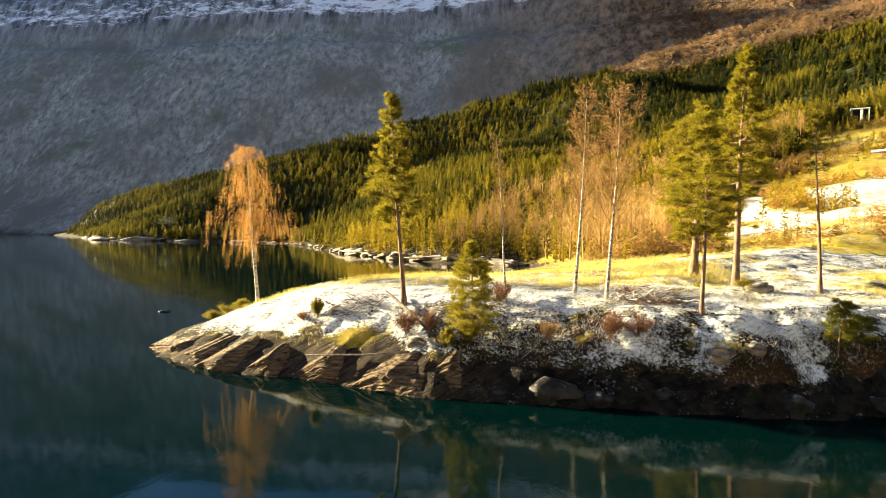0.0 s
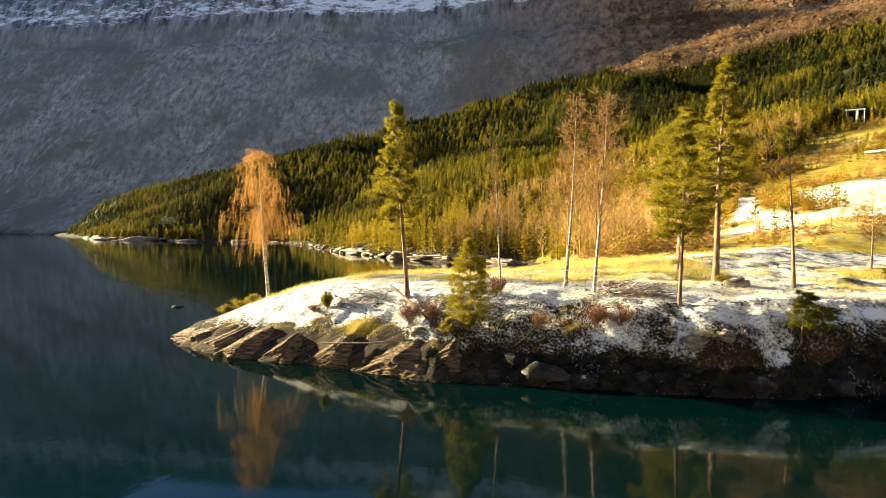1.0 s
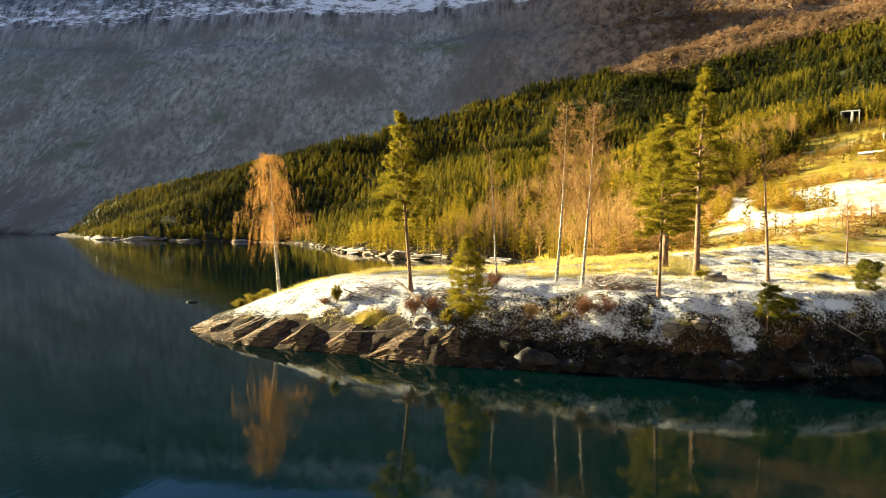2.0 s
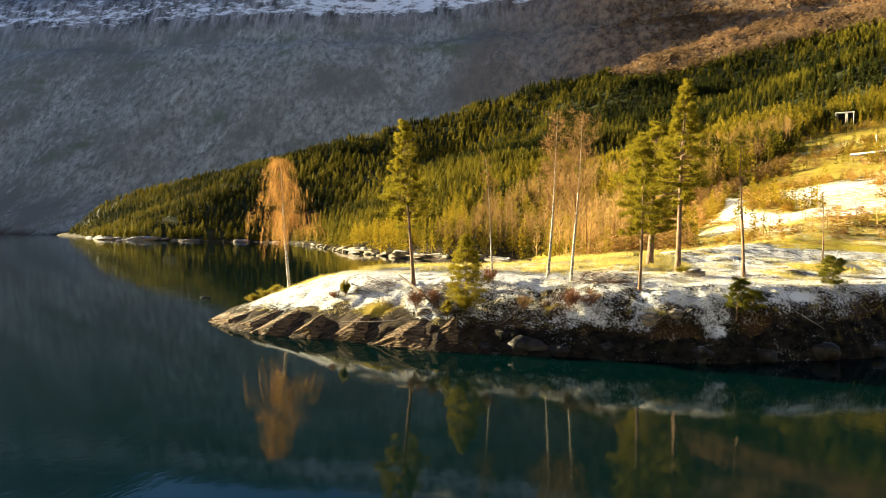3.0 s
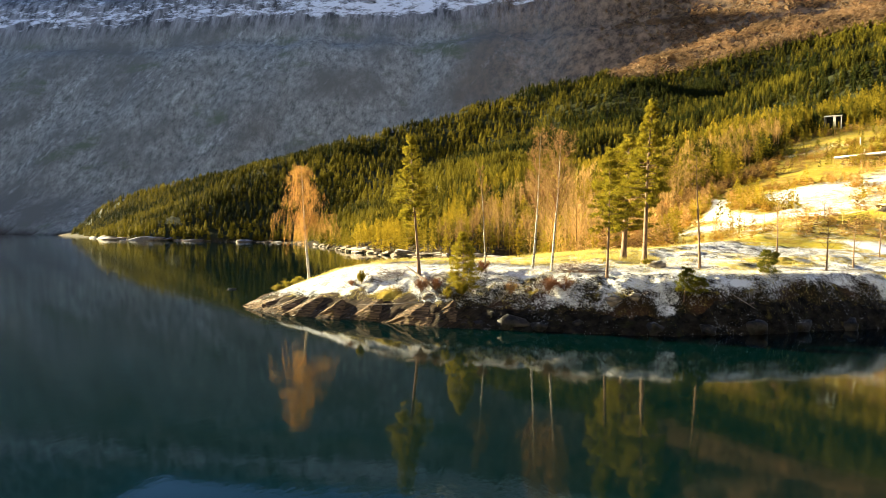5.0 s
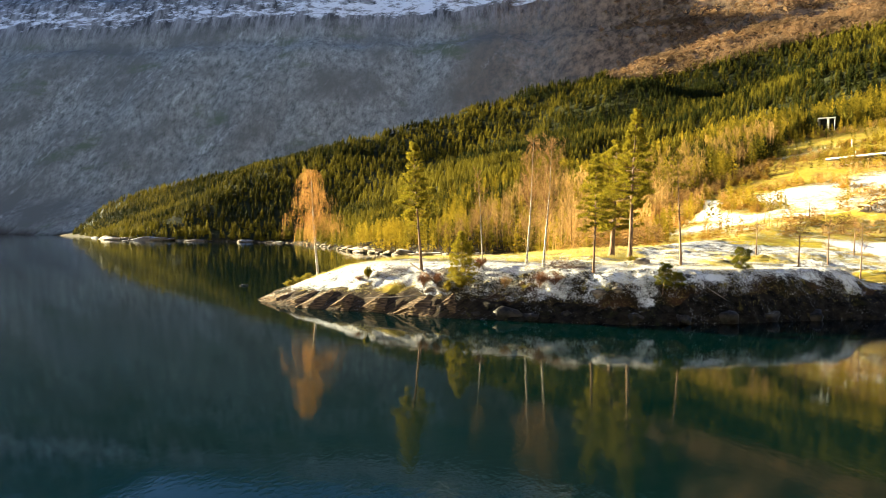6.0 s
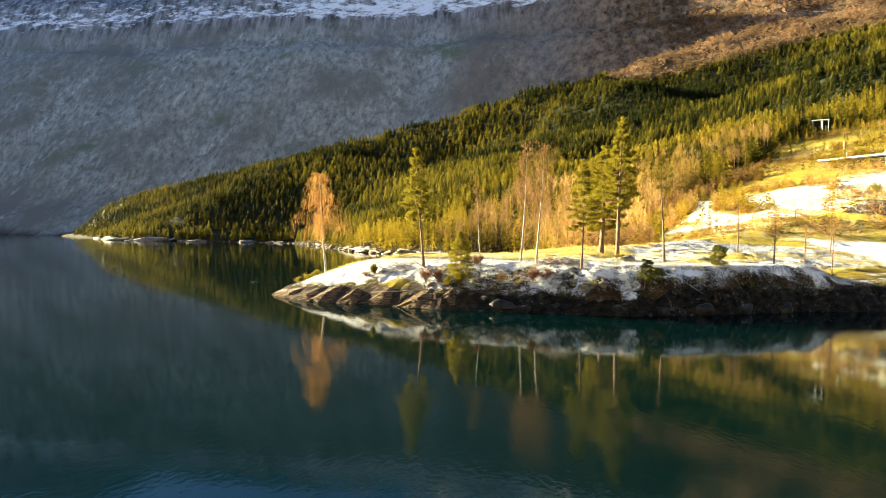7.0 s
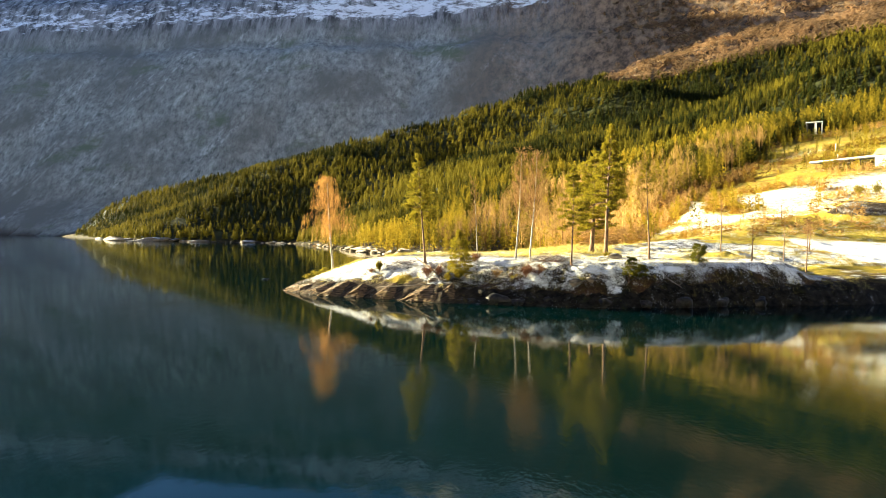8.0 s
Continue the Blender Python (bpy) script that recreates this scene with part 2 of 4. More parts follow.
# ---- terrain ----
def lattice(ix, iy, seed):
    n = (ix * 374761393 + iy * 668265263 + seed * 974634777) & 0xFFFFFFFF
    n = ((n ^ (n >> 13)) * 1274126177) & 0xFFFFFFFF
    return ((n ^ (n >> 16)) & 0xFFFF) / 65535.0


def value_noise(x, y, seed=0):
    fx, fy = np.floor(x), np.floor(y)
    ix, iy = fx.astype(np.int64), fy.astype(np.int64)
    u, v = x - fx, y - fy
    u, v = u * u * (3 - 2 * u), v * v * (3 - 2 * v)
    a, b = lattice(ix, iy, seed), lattice(ix + 1, iy, seed)
    c, d = lattice(ix, iy + 1, seed), lattice(ix + 1, iy + 1, seed)
    return (a * (1 - u) + b * u) * (1 - v) + (c * (1 - u) + d * u) * v


def fbm(x, y, octaves=4, seed=0):
    out, amp, total = 0.0, 1.0, 0.0
    for k in range(octaves):
        out, total = out + amp * value_noise(x * 2**k, y * 2**k, seed + k), total + amp
        amp *= 0.5
    return out / total - 0.5


def smooth(a, b, v):
    t = np.clip((v - a) / (b - a), 0, 1)
    return t * t * (3 - 2 * t)


def along(line, x, y):
    """Distance to a polyline, and the place on it (in vertices) of the nearest point."""
    best, where = np.full(x.shape, 1e9), np.zeros(x.shape)
    for k in range(len(line) - 1):
        (ax, ay), (bx, by) = line[k][:2], line[k + 1][:2]
        dx, dy = bx - ax, by - ay
        t = np.clip(((x - ax) * dx + (y - ay) * dy) / (dx * dx + dy * dy), 0, 1)
        d = np.hypot(x - ax - t * dx, y - ay - t * dy)
        near = d < best
        best, where = np.where(near, d, best), np.where(near, k + t, where)
    return best, where


def inside(line, x, y):
    odd = np.zeros(x.shape, bool)
    for k in range(len(line)):
        (ax, ay), (bx, by) = line[k - 1], line[k]
        if ay != by:
            odd ^= ((ay > y) != (by > y)) & (x < (bx - ax) * (y - ay) / (by - ay) + ax)
    return odd


# shoreline: the point, its near bank, the mainland, the far valley and back along the bay
SHORE = [(-25.9, 43.2), (-23.4, 39.2), (-19.5, 37.0), (-16.0, 35.2), (-12.4, 34.6), (-8.4, 33.2), (-5.2, 31.6), (0, 31.0), (7.5, 30.6),
         (12.5, 29.9), (16, 30.3), (20, 31.6), (25, 33.6), (29, 35.4), (34, 37.6), (40, 39.6), (47, 42), (52, 45), (60, 48), (75, 50), (300, 40), (4600, -200), (4600, 4800), (-4600, 4800), (-4600, 2000),
         (-1500, 1580), (-1230, 1535), (-1120, 1480), (-1090, 1390), (-980, 1290), (-520, 745), (-430, 640), (-330, 655), (-240, 660), (-185, 545),
         (-72, 290), (-38, 224), (-18, 205), (6, 196), (15, 170), (8, 120), (0, 90), (-8, 72), (-16, 65), (-23, 60), (-26.6, 55), (-26.2, 48)]
# crest of the wooded hill, with heights
CREST = [(-1120, 1330, 4), (-929, 1249, 48), (-706, 1140, 94), (-516, 1058, 114), (-377, 1021, 138), (-249, 984, 164), (-139, 995, 194),
         (-22, 1007, 246), (127, 1030, 276), (200, 1090, 316), (405, 1120, 384), (680, 1150, 446), (1100, 1200, 580), (4000, 1300, 1000)]
# foot of the great mountain
FOOT = [(-4600, 1780), (-1500, 1560), (-1150, 1520), (-600, 1500), (0, 1480), (200, 1440), (600, 1250), (1200, 1020), (4000, 900)]


def crest_y(x):
    return np.interp(x, [c[0] for c in CREST], [c[1] for c in CREST])


def meadow(x, y):
    """Open land: the fields right of the bay, below the cabin."""
    edge = np.interp(y, [60, 100, 150, 190, 240, 310, 330], [10, 26, 48, 68, 98, 156, 400])
    return (x > edge + 10 * fbm(x * 0.03, y * 0.03, 3, 80)) & (y < 325 + 0.25 * (x - 170))


def conifer_line(x):
    """Upper limit of the spruces."""
    return np.interp(x, [-2000, 110, 200, 380, 590, 900], [400, 400, 278, 316, 362, 460])


LANE = [(104, 96), (78, 106), (62, 124), (57, 145), (70, 178), (70, 215), (84, 262)]  # snowy farm track


def height(x, y):
    """Ground height and what covers it: rock, snow, leafless woods, dry grass."""
    d, _ = along(SHORE + SHORE[:1], x, y)
    land = inside(SHORE, x, y)
    d = np.where(land, d, -d)
    near = (x > -40) & (x < 130) & (y < 130)
    reach = np.where(near, 1.0, 0.0)
    ragged = fbm(x * 0.5, y * 0.5, 3, 5) * 1.5 + np.where(near, 0, fbm(x * 0.03, y * 0.03, 4, 6) * 22)
    d = d + ragged * smooth(-30, 0, d) * smooth(60, 15, d)
    # near bank: low at the tip, a steep face further right
    gentle = smooth(-9, -20, x)
    dip = smooth(37, 43, x) * smooth(66, 52, y)
    edge = (1 - 0.45 * dip) * 4.5 + 0.012 * np.clip(x, -20, 60) - 0.6 * gentle
    width = 5.4 + 2.8 * smooth(9, 3, x) + 3.6 * gentle - 2.0 * smooth(15, 24, x)
    rise = np.clip(d / width, -0.6, 1)
    bank = edge * np.where(rise > 0, 1 - (1 - rise) ** 1.6, rise * 1.2)
    far_bank = 4.0 * np.clip(d / 8, -0.5, 1)
    base = np.where(near, bank, far_bank)
    # the hill
    dr, w = along(CREST, x, y)
    total, top = 0.0, 0.0
    for k in np.arange(0, len(CREST) - 1 + 0.01, 0.25):
        cx, cy, cz = (np.interp(k, np.arange(len(CREST)), [c[n] for c in CREST]) for n in range(3))
        weight = 1.0 / ((x - cx) ** 2 + (y - cy) ** 2 + 900.0) ** 1.5
        total, top = total + weight, top + weight * cz
    top = top / total
    di = np.clip(d - 6, 0, None)
    ease = 0.42 + 0.58 * np.where(x > -60, smooth(80, 330, y), 1)
    rising = 9 * smooth(75, 185, y) * smooth(25, 75, x) * smooth(330, 230, y)
    knoll = 6.0 * np.exp(-(((x - 85) / 10) ** 2) - ((y - 107) / 6) ** 2)
    hill = (top - 4) * di / (di + dr + 1) * smooth(-20, 60, di + 10) * ease * (1 - 0.6 * dip)
    hill = hill * (1 + 0.14 * smooth(60, 130, x) * smooth(800, 450, y))
    hill = hill + rising + knoll + fbm(x * 0.012, y * 0.012, 4, 9) * np.clip(di - 60, 0, 200) * 0.13
    hill = hill + fbm(x * 0.0045 + 3.3, y * 0.0045, 3, 11) * 85 * smooth(60, 220, di) * smooth(0, 170, dr) * smooth(340, 480, y)
    # the mountain, in steps of cliff and ledge
    df, _ = along(FOOT, x, y)
    above = y > np.interp(x, [p[0] for p in FOOT], [p[1] for p in FOOT])
    df = np.where(above, df, 0)
    df = np.clip(df + fbm(x * 0.003, y * 0.003, 5, 20) * (40 + 70 * smooth(-900, -300, x)) * smooth(0, 250, df), 0, None)
    steep = np.interp(df, [0, 130, 455, 500, 590, 950, 2500], [0, 110, 640, 672, 880, 1060, 1250])
    steep = steep + 190 * smooth(-1400, -1900, x) * smooth(560, 900, df)
    steep = steep * (1 - 0.42 * smooth(-2500, -3050, x))
    crag = smooth(30, 260, steep)
    mountain = steep + fbm(x * 0.008, y * 0.008, 5, 33) * 38 * crag - np.abs(fbm(x * 0.011 + y * 0.003, y * 0.002, 4, 31)) * 30 * crag
    # unseen valley side behind the camera, added to block sky light from the bank
    behind = np.clip(-y - 420 + fbm(x * 0.004, y * 0.004, 3, 90) * 200, 0, None)
    mountain = np.maximum(mountain * (df > 0), np.interp(behind, [0, 100, 900, 2200], [0, 60, 1100, 1500]))
    z = np.maximum(base + hill, mountain)
    wet = behind <= 0
    z = np.where((d < 0) & wet, np.minimum(base * 1.0, 0.0) - 0.1, z)
    z = np.where((d < -12) & wet, -6.0, z)
    # layered rock on the near bank: steps that dip to one side, in two sizes
    slab = reach * smooth(2.2, 1.2, z + 0.4 * smooth(-10, -18, x)) * smooth(-3, 0.0, d) * (1 - 0.75 * smooth(-4, 5, x))
    broken = smooth(-0.12, 0.16, fbm(x * 0.28, y * 0.28 + z * 0.3, 3, 44))
    for size, warp, share in ((0.50, 0.35, 0.10 * broken * smooth(-9, -5, x)), (0.17, 0.25, 0.14 * broken + 0.3 * broken * smooth(-9, -5, x))):
        level = (z - 0.62 * x - 0.16 * y + warp * fbm(x * 0.22, y * 0.22, 3, 40)) / size
        step = np.floor(level) + smooth(0.72, 1.0, level - np.floor(level)) - level + 0.35
        z = z + slab * share * size * step
    z = z + slab * fbm(x * 2.6 + z, y * 2.6, 3, 47) * 0.05
    z = z + np.where(land, reach * smooth(0, 2, d) * (1 - 0.55 * smooth(2, -8, x)) * (fbm(x * 0.3, y * 0.3, 4, 50) * (0.9 - 0.55 * smooth(36, 42, y)) + fbm(x * 1.6, y * 1.6, 4, 52) * (0.34 - 0.20 * smooth(35, 38, y)) * (1 - 0.75 * smooth(-6, -10, x) * smooth(2.6, 1.9, z))), 0)
    z = z + np.where(land & ~near, smooth(4, 30, d) * smooth(160, 60, z) * fbm(x * 0.08, y * 0.08, 4, 54) * 5.0, 0)
    z = z + np.where(near & land, smooth(40, 47, y) * smooth(6, 14, x) * smooth(4, 7, d) * (fbm(x * 0.22, y * 0.30, 4, 57) * 0.9 + fbm(x * 0.9, y * 0.9, 3, 58) * 0.28), 0)
    low = 1.5 + 0.35 * smooth(-4, 3, x) + 1.1 * smooth(15, 23, x) + 1.6 * fbm(x * 0.6, y * 0.6, 3, 56) - 0.4 * smooth(-2, 6, x) + 0.6 * smooth(-2, -8, x) * smooth(-19, -13, x) - 0.35 * smooth(-14, -19, x)
    rock = np.where(near, smooth(low + 0.35, low - 0.35, z), smooth(1.7, 0.9, z) * 0.9)
    rock = np.maximum(rock, smooth(1.2, 2.6, knoll) * (y < 107) * 0.9)
    wood = np.where((df > 0) | ~wet, smooth(0.5, 6, z), smooth(150, 230, z))
    back = smooth(0, 12, y - np.interp(x, [8, 22], [58, 76]) + 12 * fbm(x * 0.05, y * 0.05, 3, 60))
    dome = smooth(2, -8, x) * smooth(1.2, 2.2, z)
    snow = np.where(near, 0.58 + 0.08 * dome - (0.30 + 0.12 * smooth(2, 11, x)) * smooth(4.3, 3.2, z) * (1 - dome) - (0.62 + 0.5 * smooth(-9, -14, x) + 0.4 * smooth(0, 6, x)) * rock, 0.12)
    snow = np.where(near, snow * (1 - 0.55 * back), np.where(x > 20, 0.02, snow))
    patch = smooth(2, 6, x) * smooth(4.6, 4.0, z) * reach
    snow = snow + patch * (2.3 * fbm(x * 0.45, y * 0.7, 4, 67) + 0.06 - 0.08 * smooth(17, 25, x) * smooth(4.3, 3.5, z))
    field = smooth(60, 74, x - 0.15 * (y - 100)) * smooth(110, 122, y) * smooth(182, 165, y - 0.2 * (x - 80)) * smooth(42, 32, z)
    snow = np.maximum(snow, field * (0.80 + 1.0 * fbm(x * 0.05, y * 0.08, 3, 62)))
    flat = smooth(54, 58, x) * smooth(57, 61, y) * smooth(90, 82, y + 0.2 * (x - 60))
    snow = np.maximum(snow, 0.95 * flat)
    dl, _ = along(LANE, x, y)
    snow = np.maximum(snow, 0.8 * smooth(3.4 + 3.0 * np.exp(-((y - 140) / 18) ** 2), 1.2, dl))
    ledge = z - 12 - 0.055 * np.clip(x + 480, 0, 900)
    snow = np.where(wood > 0.3, -2.2 + smooth(705, 765, ledge) * (3.15 - 0.55 * smooth(790, 840, ledge)) * (0.90 + 0.10 * smooth(-900, -500, x)), snow)
    tuft = np.where(near, smooth(4.2, 5.0, z) * smooth(44, 48, y + 3 * fbm(x * 0.1, y * 0.1, 3, 64)) * smooth(24, 12, x), 0)
    tuft = np.maximum(tuft, 0.8 * reach * smooth(0.05, 0.2, fbm(x * 0.11, y * 0.22, 3, 68)) * smooth(38, 42, y) * smooth(4.2, 4.8, z) * smooth(8, 14, x))
    snow = snow - 0.10 * tuft * (y < 66)
    band = smooth(0.02, 0.14, fbm(x * 0.045, y * 0.16, 4, 69)) * smooth(50, 56, y) * smooth(14, 20, x) * (y < 130) * (x < 130)
    band = band * (1 - flat)
    tuft, snow = np.maximum(tuft, band), snow - 0.42 * band
    tuft = np.maximum(tuft, 0.75 * back * smooth(5, 15, x) * smooth(80, 50, z))
    moss = np.exp(-(((x + 8.7) / 1.5) ** 2) - ((y - 36.3) / 0.9) ** 2)
    tuft, snow, rock = np.maximum(tuft, 0.9 * moss), snow - 0.55 * moss, rock * (1 - moss)
    snow = np.where((y > 62) & (x > 16) & (z < 80) & (df <= 0), np.maximum(snow, 2.4 * fbm(x * 0.035, y * 0.075, 4, 65) + 0.06 - 0.20 * smooth(150, 260, y)), snow)
    tuft = np.where((wood > 0.01) & wet & (y > 0), np.where(df > 0, smooth(-260, 420, x + 260 * fbm(x * 0.004, y * 0.004, 4, 97)) * smooth(1000, 800, z), 1.0), tuft)
    litter = smooth(1.6, 5, z) * smooth(8, -8, z - conifer_line(x)) * smooth(45, 20, y - crest_y(x)) * smooth(270, 310, y + 0.25 * x) * ~meadow(x, y) * (x > -1150)
    snow = snow - 0.6 * litter
    return z, rock, snow, wood, tuft, litter


def steps(*parts):
    out = [parts[0][0]]
    for start, stop, step in parts:
        n = max(1, int(round((stop - start) / step)))
        out += list(start + (stop - start) * (np.arange(n) + 1) / n)
    return np.array(out)


def sheet(name, xs, ys):
    gx, gy = np.meshgrid(xs, ys)
    z, *masks = height(gx.ravel(), gy.ravel())
    nx, ny = len(xs), len(ys)
    co = np.stack([gx.ravel(), gy.ravel(), z], 1)
    i = (np.arange(ny - 1)[:, None] * nx + np.arange(nx - 1)[None]).ravel()
    quads = np.stack([i, i + 1, i + nx + 1, i + nx], 1)
    me = bpy.data.meshes.new(name)
    me.from_pydata(co.tolist(), [], quads.tolist())
    for key, values in zip(("rock", "snow", "wood", "tuft", "litter"), masks):
        me.attributes.new(key, "FLOAT", "POINT").data.foreach_set("value", values.astype(np.float32))
    me.polygons.foreach_set("use_smooth", np.ones(len(me.polygons), bool))
    me.materials.append(GROUND)
    return new(name, me)


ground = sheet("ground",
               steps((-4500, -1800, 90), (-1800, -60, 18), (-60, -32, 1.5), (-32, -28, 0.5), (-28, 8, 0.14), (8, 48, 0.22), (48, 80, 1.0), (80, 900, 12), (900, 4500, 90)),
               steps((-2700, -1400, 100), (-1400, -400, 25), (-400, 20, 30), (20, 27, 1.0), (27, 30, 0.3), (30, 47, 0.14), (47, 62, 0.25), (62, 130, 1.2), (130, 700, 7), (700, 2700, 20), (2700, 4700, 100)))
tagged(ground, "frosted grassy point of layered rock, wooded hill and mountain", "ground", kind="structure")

me = bpy.data.meshes.new("water")
me.from_pydata([(-4500, -4500, 0), (4500, -4500, 0), (4500, 4700, 0), (-4500, 4700, 0)], [], [(0, 1, 2, 3)])
me.materials.append(WATER)
tagged(new("water", me), "calm dark green lake mirroring the trees", "water", kind="structure")


# ---- woods ----
def surface(x, y):
    return height(np.asarray(x, float), np.asarray(y, float))


def soup(name, verts, faces, material, label, category, kind="stuff", soft=True):
    me = bpy.data.meshes.new(name)
    me.vertices.add(len(verts))
    me.vertices.foreach_set("co", np.asarray(verts, np.float32).ravel())
    n = faces.shape[1]
    me.loops.add(faces.size)
    me.loops.foreach_set("vertex_index", faces.astype(np.int32).ravel())
    me.polygons.add(len(faces))
    me.polygons.foreach_set("loop_start", np.arange(0, faces.size, n, dtype=np.int32))
    me.polygons.foreach_set("use_smooth", np.full(len(faces), soft))
    me.update(calc_edges=True)
    me.materials.append(material)
    ob = new(name, me)
    return tagged(ob, label, category, kind=kind)


def spruce_shape(rng, tiers=8, spokes=6, wide=0.18, low=0.06):
    """A spruce of height 1: whorls of separate drooping boughs round a spire."""
    v, f = [], []
    for k in range(tiers):
        t = k / tiers
        r = wide * (1 - t) ** 0.8 + 0.02
        turn = rng.random() * 6.28
        for s in range(spokes):
            a = turn + (s + rng.uniform(-0.3, 0.3)) * 2 * math.pi / spokes
            q, z0 = r * rng.uniform(0.7, 1.25), low + (1 - low) * t + rng.uniform(-0.03, 0.03)
            high, half = 0.24 * (1 - 0.5 * t) * rng.uniform(0.8, 1.2), 3.6 / spokes * rng.uniform(0.35, 0.6)
            n = len(v)
            v.extend([(rng.normal() * 0.012, rng.normal() * 0.012, min(1.0, z0 + high)),
                      (q * 0.85 * math.cos(a - half), q * 0.85 * math.sin(a - half), z0 + rng.uniform(-0.02, 0.03)),
                      (q * math.cos(a + half), q * math.sin(a + half), z0 + rng.uniform(-0.04, 0.02))])
            f.append((n, n + 1, n + 2))
    return np.array(v), np.array(f)


def bare_shape(rng, boughs=16, twigs=5):
    """A leafless birch of height 1: a thin stem and upswept boughs that fray into twigs."""
    v, f = [], []

    def blade(p, q, w):
        p, q = np.array(p), np.array(q)
        side = np.cross(q - p, rng.normal(size=3))
        side = side / (np.linalg.norm(side) + 1e-9) * w
        k = len(v)
        v.extend([p - side, p + side, q])
        f.append((k, k + 1, k + 2))

    bend = rng.uniform(-0.03, 0.03, 2)
    for s in range(3):
        a = s * 2.1
        k = len(v)
        v.extend([(0.012 * math.cos(a), 0.012 * math.sin(a), 0), (0.012 * math.cos(a + 2.1), 0.012 * math.sin(a + 2.1), 0), (bend[0], bend[1], 1.0)])
        f.append((k, k + 1, k + 2))
    for b in range(boughs):
        t = 0.25 + 0.7 * (b + rng.random()) / boughs
        a, long = rng.random() * 6.28, 0.30 * (1.05 - t) + 0.05
        p = np.array([bend[0] * t, bend[1] * t, t])
        q = p + np.array([math.cos(a) * 0.55, math.sin(a) * 0.55, 0.85]) * long
        blade(p, q, 0.004)
        for _ in range(twigs):
            m = p + (q - p) * rng.uniform(0.3, 1.0)
            blade(m, m + np.array([math.cos(a) * 0.5 + rng.normal() * 0.5, math.sin(a) * 0.5 + rng.normal() * 0.5, 0.7]) * long * rng.uniform(0.3, 0.6), 0.0045)
    return np.array([tuple(p) for p in v]), np.array(f)


def bushy_shape(rng, leaves=110, wide=0.20, low=0.12, round_top=0.7, leaf=1.0):
    """A small pine of height 1: a stem and a loose crown of needle clumps."""
    v, f = [], []
    for s in range(3):
        a = s * 2.1
        k = len(v)
        v.extend([(0.014 * math.cos(a), 0.014 * math.sin(a), 0), (0.014 * math.cos(a + 2.1), 0.014 * math.sin(a + 2.1), 0), (0, 0, 0.95)])
        f.append((k, k + 1, k + 2))
    for b in range(leaves):
        t = rng.random() ** 0.85
        a, q = rng.random() * 6.28, rng.random() ** 0.5
        r = wide * (1 - t) ** round_top * (0.7 + 0.3 * math.sin(t * 25)) + 0.012
        p = np.array([r * q * math.cos(a), r * q * math.sin(a), low + (1 - low) * t * 0.97])
        size = leaf * (0.028 + 0.055 * (1 - t))
        k = len(v)
        out = np.array([math.cos(a), math.sin(a), 0.35])
        side = np.array([-math.sin(a), math.cos(a), rng.normal() * 0.4])
        v.extend([p - side * size * 0.5 + rng.normal(0, 0.006, 3), p + side * size * 0.5 + rng.normal(0, 0.006, 3), p + out * size * rng.uniform(0.7, 1.3) + np.array([0, 0, rng.normal() * 0.02])])
        f.append((k, k + 1, k + 2))
    return np.array([tuple(p) for p in v]), np.array(f)


def forest(name, spots, shapes, sizes, widths, material, label, category, rng, stands=0.0):
    x, y, z = spots
    vs, fs, ts, base = [], [], [], 0
    tone = np.clip(0.5 + 1.3 * fbm(x * 0.018, y * 0.018, 3, 91) + rng.normal(0, 0.22 + 0.02 * stands, len(x)) + stands * (2.2 * fbm(x * 0.004, z * 0.028, 3, 95) - 0.17 + 0.2 * smooth(90, 20, z)), 0, 1)
    pick = rng.integers(0, len(shapes), len(x))
    for k, (v, f) in enumerate(shapes):
        sel = np.where(pick == k)[0]
        if not len(sel):
            continue
        a = rng.random(len(sel)) * 6.28
        c, s = np.cos(a)[:, None], np.sin(a)[:, None]
        h, w = sizes[sel][:, None], (sizes * widths)[sel][:, None]
        px = (v[None, :, 0] * c - v[None, :, 1] * s) * w + x[sel][:, None]
        py = (v[None, :, 0] * s + v[None, :, 1] * c) * w + y[sel][:, None]
        pz = v[None, :, 2] * h + z[sel][:, None] - 0.2
        vs.append(np.stack([px, py, pz], -1).reshape(-1, 3))
        fs.append((f[None] + (np.arange(len(sel)) * len(v))[:, None, None]).reshape(-1, f.shape[1]) + base)
        ts.append(np.repeat(tone[sel], len(v)))
        base += len(sel) * len(v)
    ob = soup(name, np.concatenate(vs), np.concatenate(fs), material, label, category)
    ob.data.attributes.new("tone", "FLOAT", "POINT").data.foreach_set("value", np.concatenate(ts).astype(np.float32))
    return ob


def scatter(rng, count, x0, x1, y0, y1, keep):
    x, y = rng.uniform(x0, x1, count), rng.uniform(y0, y1, count)
    z = surface(x, y)[0]
    ok = keep(x, y, z)
    return x[ok], y[ok], z[ok]


def spruce_ground(x, y, z):
    clearing = fbm(x * 0.011, y * 0.011, 3, 70) < 0.36
    return (z > 1.6) & (z < conifer_line(x)) & (y < crest_y(x) + 40) & (y > 300 - 0.25 * x) & clearing & ~meadow(x, y)


rng = np.random.default_rng(3)
spruces = [spruce_shape(rng, 9, 6, 0.17 + 0.01 * (k % 3)) for k in range(6)]
small_spruces = [spruce_shape(rng, 6, 5, 0.19) for _ in range(6)]
spots = scatter(rng, 26000, -1150, 800, 250, 620, spruce_ground)
sizes = rng.uniform(6, 12, len(spots[0])) * (0.8 + 0.5 * (fbm(spots[0] * 0.02, spots[1] * 0.02, 3, 77) + 0.5))
